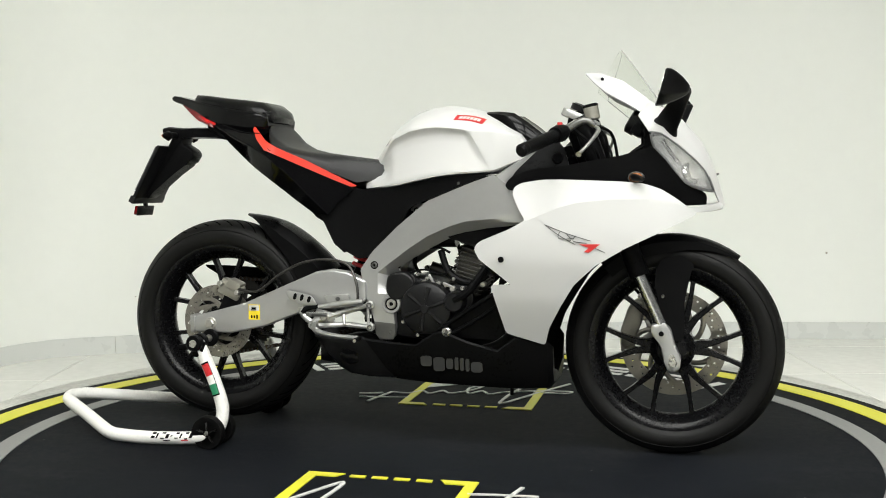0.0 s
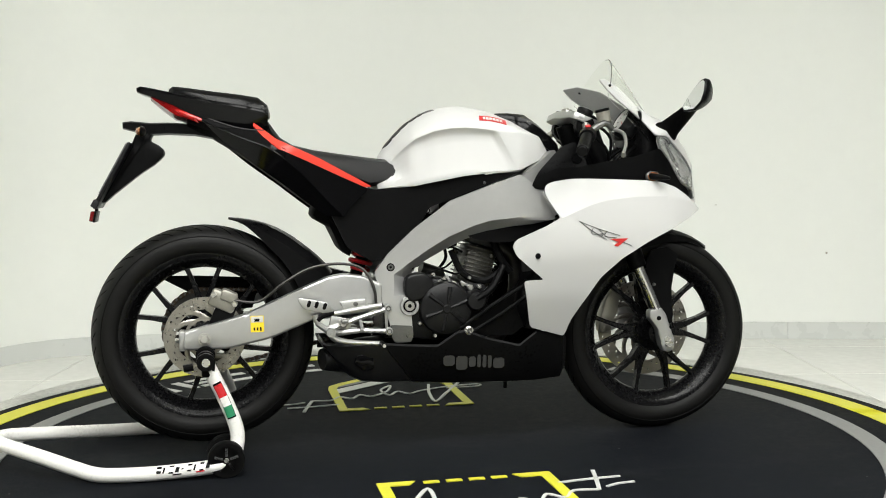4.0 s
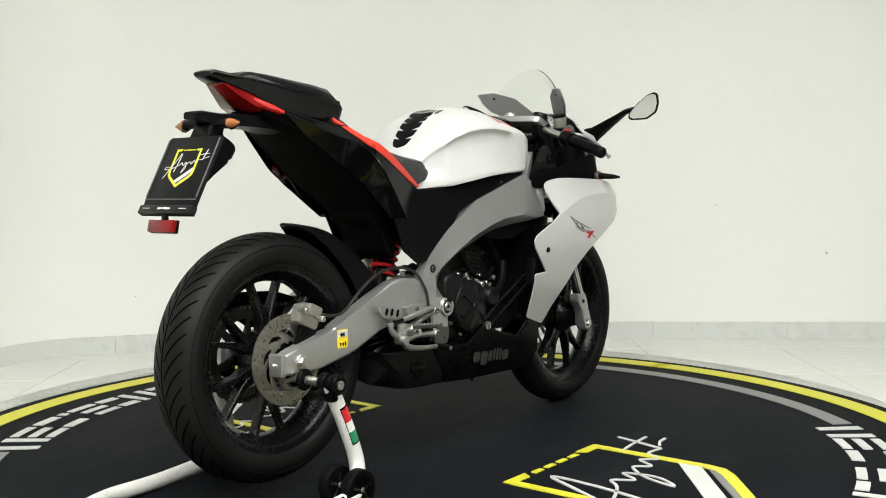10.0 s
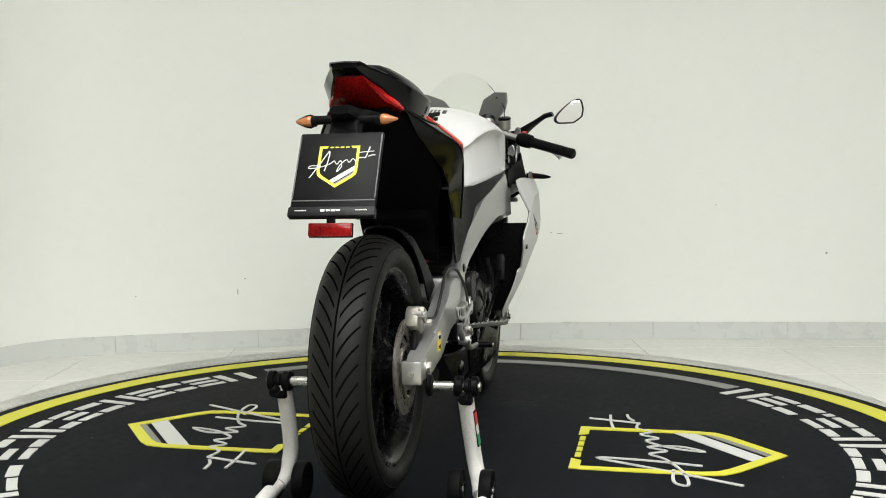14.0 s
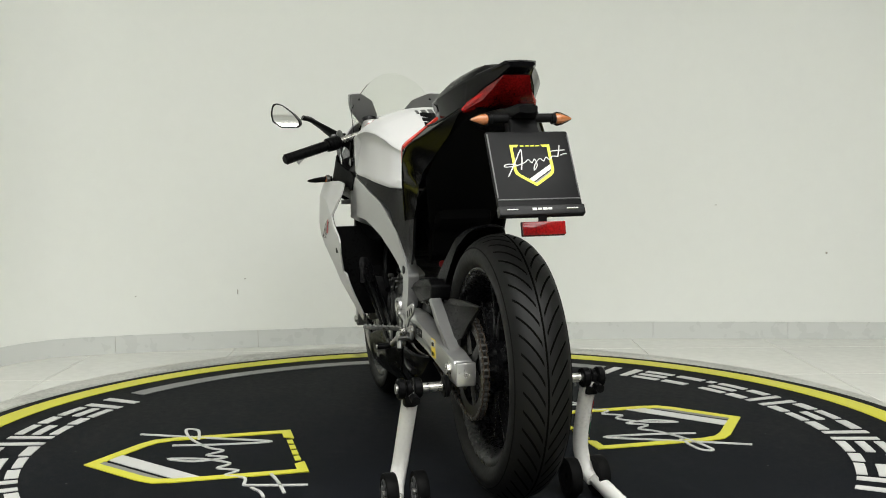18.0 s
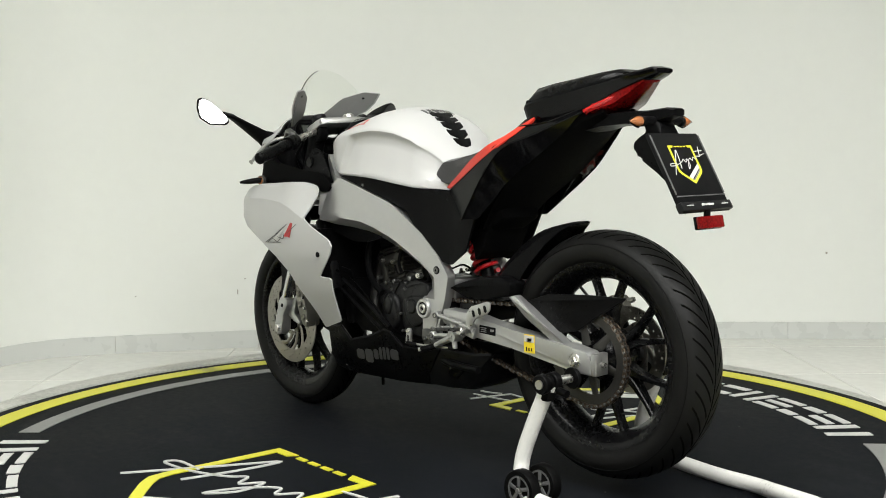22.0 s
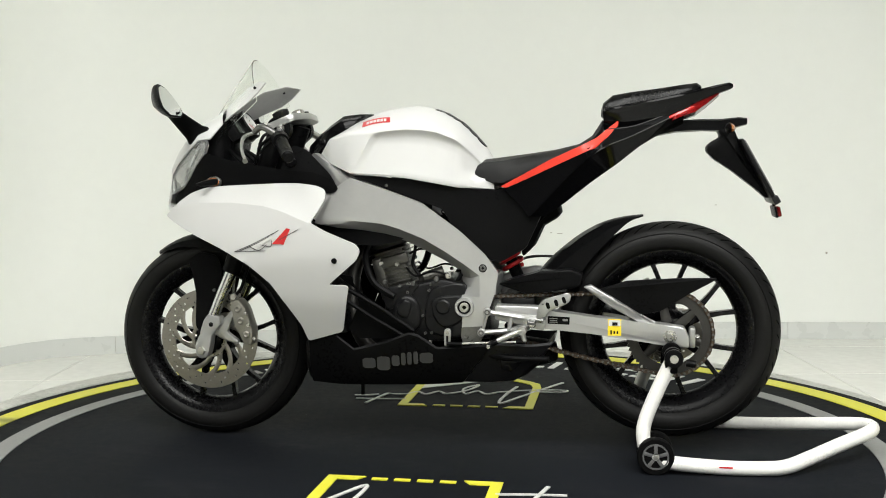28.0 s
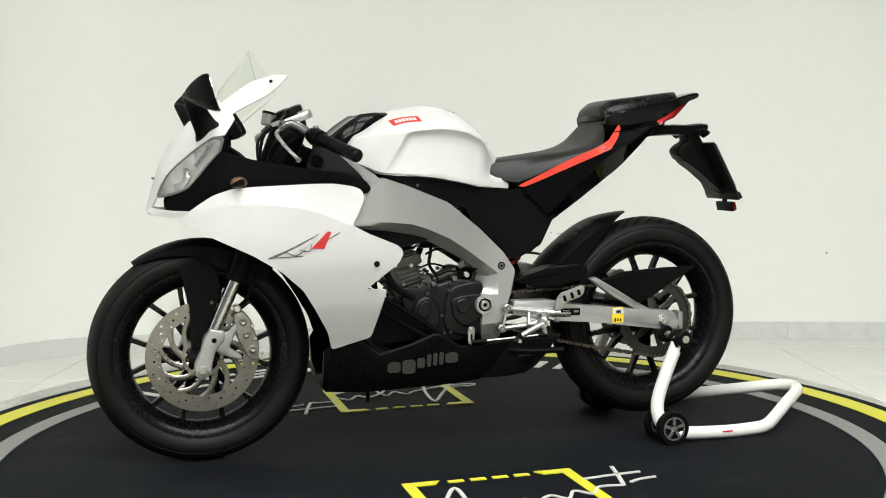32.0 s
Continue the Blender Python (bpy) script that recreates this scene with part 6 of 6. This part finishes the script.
    bmesh.ops.solidify(bm, geom=bm.faces[:], thickness=.004)
    part("nose_cowl", bm, M_PAINT, BIKE, "white nose cowl above the headlamps", angle=50)
    part("nose_lip", loft([half_ring(x, [(0, zb), (w, zb + .004), (w, zt), (w * .8, zt + .004), (0, zt)]) for x, zb, zt, w in ((.70, .676, .694, .158), (.745, .674, .692, .128), (.78, .677, .695, .085), (.802, .681, .700, .048), (.811, .684, .698, .030))]), M_PAINT, BIKE, "white lip under the headlamps", angle=40)
    part("nose_slot", tube([(.792, -.012, .778), (.797, 0, .780), (.792, .012, .778)], .003, 8, 3), M_GREYPL, BIKE)
    for s in (1, -1):
        hl = [(.620, .886), (.649, .886), (.692, .856), (.738, .816), (.765, .786), (.783, .744), (.785, .731), (.751, .738), (.707, .758), (.685, .784), (.656, .822), (.630, .850)]

        def hw(x, z):
            return float(np.interp(x, [.62, .65, .69, .74, .765, .787], [.180, .174, .149, .119, .097, .054]))
        lens = part("headlamp", shell(round_poly(hl, .008), hw, s, .004, .018), M_LENS, BIKE, "clear headlamp glass", angle=60)

        def inset(k, dx=0.0):
            return [((q[0] - .702) * k + .702 + dx, (q[1] - .806) * k + .806) for q in hl]
        part("lamp_bowl", shell(round_poly(inset(.93), .008), lambda x, z: hw(x, z) - .024 - .014 * math.cos(70 * (x - .71)) * math.cos(55 * (z - .79)), s, .004, .012), M_REFL, lens, "bright headlamp reflector")
        part("lamp_rim", tube([(x, s * (hw(x, z) - .006), z) for x, z in (Vector(q) for q in inset(.97))] + [(inset(.97)[0][0], s * (hw(inset(.97)[0][0], 0) - .006), inset(.97)[0][1])], .0038, 8, 2), M_GREYPL, lens, "grey lamp surround")
        part("lamp_divider", tube([(.652, s * .160, .868), (.668, s * .152, .842), (.690, s * .140, .812)], .0055, 8, 3), M_CHROME, lens, "bright divider inside the lamp")
        bm = bmesh.new()
        lathe([(.030, 0), (.032, .006), (.026, .012), (.012, .004), (.002, .002)], 24, (0, 0, 0), "x", bm)
        pr = part("projector", bm, M_CHROME, lens, "chrome lamp projector")
        pr.matrix_local = Matrix.Translation((.722, s * .094, .782)) @ Matrix.Rotation(s * radians(42), 4, "Z") @ Matrix.Rotation(radians(-18), 4, "Y")
        # stay of the screen beside the dash: white outside, grey inside
        wing = [(.450, 1.048), (.482, 1.053), (.540, 1.034), (.605, .988), (.632, .955), (.606, .940), (.562, .966), (.508, .994), (.478, 1.018)]

        def stay_w(x, z):
            return max(.040, .130 - 1.13 * (x - .49) - .957 * (z - 1.035))
        part("screen_stay", shell(round_poly(wing, .004), stay_w, s, .003, .02), M_PAINT, BIKE, "white screen stay")
        part("stay_inner", shell(round_poly([(q[0] * .98 + .0108, q[1] * .98 + .0203) for q in wing] , .004), lambda x, z: stay_w(x, z) - .0048, s, .003, .02), M_STAYG, BIKE, "grey inner face of the screen stay")
        part("screen_screw", disc_y(.0042, s * .118, s * .136, (.492, 0, 1.034), 12, .001), M_MATTE, BIKE)
        # mirror on a black stalk
        rings = []
        for x, y, z, ax, az, th in ((.652, .118, .886, .030, -.020, .014), (.660, .150, .902, .030, -.021, .013), (.664, .166, .911, .026, -.016, .009), (.686, .215, .948, .024, -.006, .008), (.702, .258, .979, .024, .004, .008), (.704, .285, .985, .021, .004, .008)):
            rings.append([(x + ax * math.cos(q), s * (y - th * math.sin(q) * .55), z + az * math.cos(q) + th * math.sin(q)) for q in np.linspace(0, 2 * math.pi, 17)[:-1]])
        stem = part("mirror", loft(rings), M_MATTE, BIKE, "black rear-view mirror on a blade-shaped stalk", angle=50)
        face = [(-.046, -.031), (-.044, -.018), (-.022, .010), (.010, .037), (.028, .043), (.041, .038), (.048, .010), (.044, -.018), (.016, -.038), (-.034, -.039)]
        o = [q * 1.07 for q in round_poly(face, .006)]
        ctr = Vector((.660, s * .346, .988))
        rings = []
        lean, yaw = .26, -.10 if s < 0 else -.15

        def face_at(q, dx, k):
            v = q.x * k - max(0.0, dx) * .55
            return (ctr.x + dx * math.cos(yaw) - v * math.sin(yaw) + lean * q.y * k, ctr.y + s * (v * math.cos(yaw) + dx * math.sin(yaw)), ctr.z + q.y * k - max(0.0, dx) * .06)
        for dx, k in ((-.008, .96), (-.005, 1.0), (.006, .98), (.022, .84), (.040, .62), (.054, .40), (.062, .24), (.065, .10)):
            rings.append([face_at(q, dx, k) for q in o])
        part("mirror_shell", loft(rings), M_MATTE, stem, "black mirror housing", angle=32)
        part("mirror_glass", loft([[face_at(q, dx, .88) for q in o] for dx in (-.0092, -.0060)]), M_MIRROR, stem, "mirror glass")
        # front indicator
        fi = part("front_indicator", tube([(.577, s * .205, .772), (.585, s * .235, .770), (.600, s * .262, .767), (.612, s * .284, .765)], [.009, .0100, .008, .003], 12, 3), M_MATTE, BIKE, "small black front indicator")
        for name, prof, m, rim in (("indicator_lens", [(.0125, s * .214), (.0140, s * .221), (.0110, s * .2285), (.003, s * .230)], M_AMBER, False), ("indicator_ring", [(.0130, s * .212), (.0158, s * .214), (.0158, s * .222), (.0130, s * .225)], M_CAST, True)):
            bm = lathe(prof, 22, (.588, 0, .770), closed=rim)
            for v in bm.verts:
                v.co.x = .588 + (v.co.x - .588) * 1.35
            part(name, bm, m, fi)
    # clear screen, bubble-shaped
    sec = []
    for q in np.linspace(0, 1, 24):
        t = 1 - (1 - q) ** 2
        x = .700 - .165 * t - .012 * math.sin(math.pi * t)
        z = .890 + .234 * t + .022 * math.sin(math.pi * t)
        w = min(.117 + .075 * t, .003 + .46 * math.sqrt(max(0.0, 1.124 - z)))
        w = min(w, .150)
        bow = .130 * (w / .15) ** 2
        row = []
        for k in range(17):
            q = -1 + k / 8
            row.append((x - bow * q * q, w * q, z - .022 * q * q * (w / .15) ** 2))
        sec.append(row)
    bm = bmesh.new()
    g = [[bm.verts.new(p) for p in row] for row in sec]
    for a, b in zip(g, g[1:]):
        for k in range(16):
            bm.faces.new((a[k], a[k + 1], b[k + 1], b[k]))
    bmesh.ops.recalc_face_normals(bm, faces=bm.faces)
    bmesh.ops.solidify(bm, geom=bm.faces[:], thickness=.0025)
    scr = part("windscreen", bm, M_CLEAR, BIKE, "clear bubble windscreen", angle=60)
    scr.visible_shadow = False


build_front()


# ---- paddock stand under the swingarm ----
def build_stand():
    st = thing("paddock_stand", "white tubular paddock stand under the rear axle", "paddock stand")
    R = .019
    mid = .030
    base = [(-0.600, -.222, .046), (-0.66, -.230, .030), (-0.80, -.222, .0205), (-0.91, -.213, .021), (-0.955, -.200, .024), (-1.00, -.170, .032), (-1.10, -.098, .053), (-1.185, -.038, .070), (-1.212, -.010, .075), (-1.222, .025, .077),
            (-1.212, .060, .075), (-1.185, .090, .070), (-1.10, .156, .053), (-1.00, .236, .032), (-0.955, .266, .024), (-0.91, .277, .021), (-0.80, .282, .0205), (-0.66, .286, .030), (-0.600, .278, .046)]
    part("base_tube", tube(base, R, 16, 6), M_STAND, st, "bent white steel base tube")
    for s, y in ((1, .252), (-1, -.192)):
        leg = tube([(-0.625, y + s * .026, .038), (-0.598, y + s * .018, .060), (-0.592, y + s * .006, .115), (-0.622, y, .20), (-0.668, y - s * .004, .300)], R, 16, 6)
        leg = part("upright", leg, M_STAND, st, "curved white steel upright")
        for w in (.040, -.032):
            yw = y + s * w
            wl = part("stand_wheel", lathe([(.046, yw - .014), (.048, yw - .010), (.048, yw + .010), (.046, yw + .014), (.036, yw + .014), (.034, yw + .010), (.010, yw + .012), (.008, yw - .012), (.034, yw - .010), (.036, yw - .014)], 32, (-0.622, 0, .048)), M_TYRE_SIDE, st, "small black stand wheel")
            for k in range(5):
                a = radians(18 + 72 * k)
                part("wheel_spoke", box((.024, .006, .009), (-0.622 + .021 * math.cos(a), yw + s * .011, .048 + .021 * math.sin(a)), .001, pose(0, 0, 0, 0, -math.degrees(a), 0)), M_GREYPL, wl)
            part("wheel_ring", lathe([(.034, yw + s * .006), (.034, yw + s * .0135), (.030, yw + s * .0135), (.030, yw + s * .006)], 28, (-0.622, 0, .048), closed=True), M_GREYPL, wl)
            part("wheel_bolt", disc_y(.007, yw + s * .008, yw + s * .017, (-0.622, 0, .048), 6, .001), M_STEEL, wl)
        # cradle: a steel pin with knurled black rollers
        z = .302
        pin = part("cradle_pin", tube([(-0.668, y + s * .034, z), (-0.668, y - s * .075, z)], .011, 12), M_STEEL, st, "steel cradle pin")
        for a, b, r in ((.030, .012, .024), (.010, -.004, .019), (-.006, -.026, .024), (-.078, -.090, .026)):
            part("roller", lathe([(r - .003, y + s * a), (r, y + s * (a - .003)), (r, y + s * (b + .003)), (r - .003, y + s * b)], 18, (-0.668, 0, z)), M_MATTE, pin, "black rubber roller")
        part("clamp", box((.035, .03, .045), (-0.662, y, .282), .006), M_MATTE, pin)
        part("clamp_knob", tube([(-0.70, y, .288), (-0.725, y, .284)], .010, 10), M_MATTE, pin)
        # sticker with three colours wrapped round the right upright
        if s < 0:
            path = smooth_line([(-0.592, y + s * .006, .115), (-0.622, y, .20), (-0.668, y - s * .004, .300)], 24)
            turn = [radians(q) for q in (-36, -24, -12, 0, 12, 24, 36)]
            for m, q0, q1, extra in ((M_MATTE, 12, 34, 0.0), (M_GREEN, 13, 20, .0008), (M_STAND, 20, 26, .0008), (M_SPRING, 26, 33, .0008)):
                rows = []
                for k in range(q0, q1 + 1):
                    d = (path[k + 1] - path[k - 1]).normalized()
                    n1 = Vector((0, -1, 0))
                    n2 = d.cross(n1)
                    lim = .86 if extra else 1.0
                    rows.append([path[k] + (n1 * math.cos(a * lim) + n2 * math.sin(a * lim)) * (R + h) for a, h in [(a, .0008 + extra) for a in turn] + [(a, -.003) for a in reversed(turn)]])
                part("sticker", loft(rows), m, leg, "red, white and green sticker", angle=60)
    # maker's lettering on the right base tube: plain slanted dark bars
    def on_tube(u, v, h):
        y = -.222 + (u + .80) * -.06
        a = v / R
        z = .0205 + max(0.0, u + .80) ** 1.5 * .18
        return Vector((u, y - (R + h + .0012) * math.cos(a), z + (R + h + .0012) * math.sin(a)))
    for k, (w, v0, v1) in enumerate(((.012, .004, .022), (.005, .004, .018), (.012, .002, .022), (.010, .004, .016), (.006, .009, .012), (.011, .003, .021), (.005, .004, .017), (.010, .000, .021), (.010, .004, .018))):
        u = -0.800 + .0155 * k
        bm = bmesh.new()
        flat_poly([(u, v0), (u + w, v0), (u + w + .004, v1), (u + .004, v1)], 0, .0008, on_tube, bm)
        part("lettering_bar", bm, M_MATTE, st)
    for u, m in ((-.758, M_MATTE), (-.700, M_SPRING)):
        bm = bmesh.new()
        flat_poly([(u, -.003), (u + .022, -.003), (u + .022, 0), (u, 0)], 0, .0008, on_tube, bm)
        part("underline", bm, m, st)
    bm = bmesh.new()
    box((.034, .0012, .004), (-0.80, .282 + R + .0002, .026), 0, bm=bm)
    part("small_print", bm, M_SPRING, st, "tiny unreadable print")
    return st


PADDOCK = build_stand()


# ---- floor tiles, sharing one mesh ----
def build_tiles():
    size, gap = 0.62, 0.0025
    me = finish(box((size - gap, size - gap, 0.012), (0, 0, 0), 0.0012, seg=1))
    me.materials.append(M_TILE)
    for i in range(-6, 6):
        for j in range(-12, 4):
            x, y = 0.62 * (i + 1), 1.325 + 0.62 * j
            if x < -3.5 or x > 3.8 or y < -6.1 or (y > 1.0 and x < -2.6):
                continue
            t = part("tile", me, M_TILE, FLOOR_OB)
            t.location = (x, y, FLOOR - 0.006)


build_tiles()


# ---- the turning ----
def motions():
    times = [0.0, 0.1] + [0.5 * k for k in range(1, 64)] + [31.9, 32.0]
    turn = [(t, -14.30 + 6.573 * t) for t in times]
    seat = pose(0.0, 0.003, 0.0, -0.8)
    prop = pose(0.0, 0.0089, 0.0) @ pose(0.0, 0.017, 0.0, 0, 0, -1.0).inverted()
    walk(TURNTABLE, [(t, pose(0, 0, 0, 0, 0, a)) for t, a in turn])
    walk(PADDOCK, [(t, pose(0, 0, 0, 0, 0, a) @ prop) for t, a in turn])
    walk(BIKE, [(t, pose(0, 0, 0, 0, 0, a) @ seat) for t, a in turn])


motions()
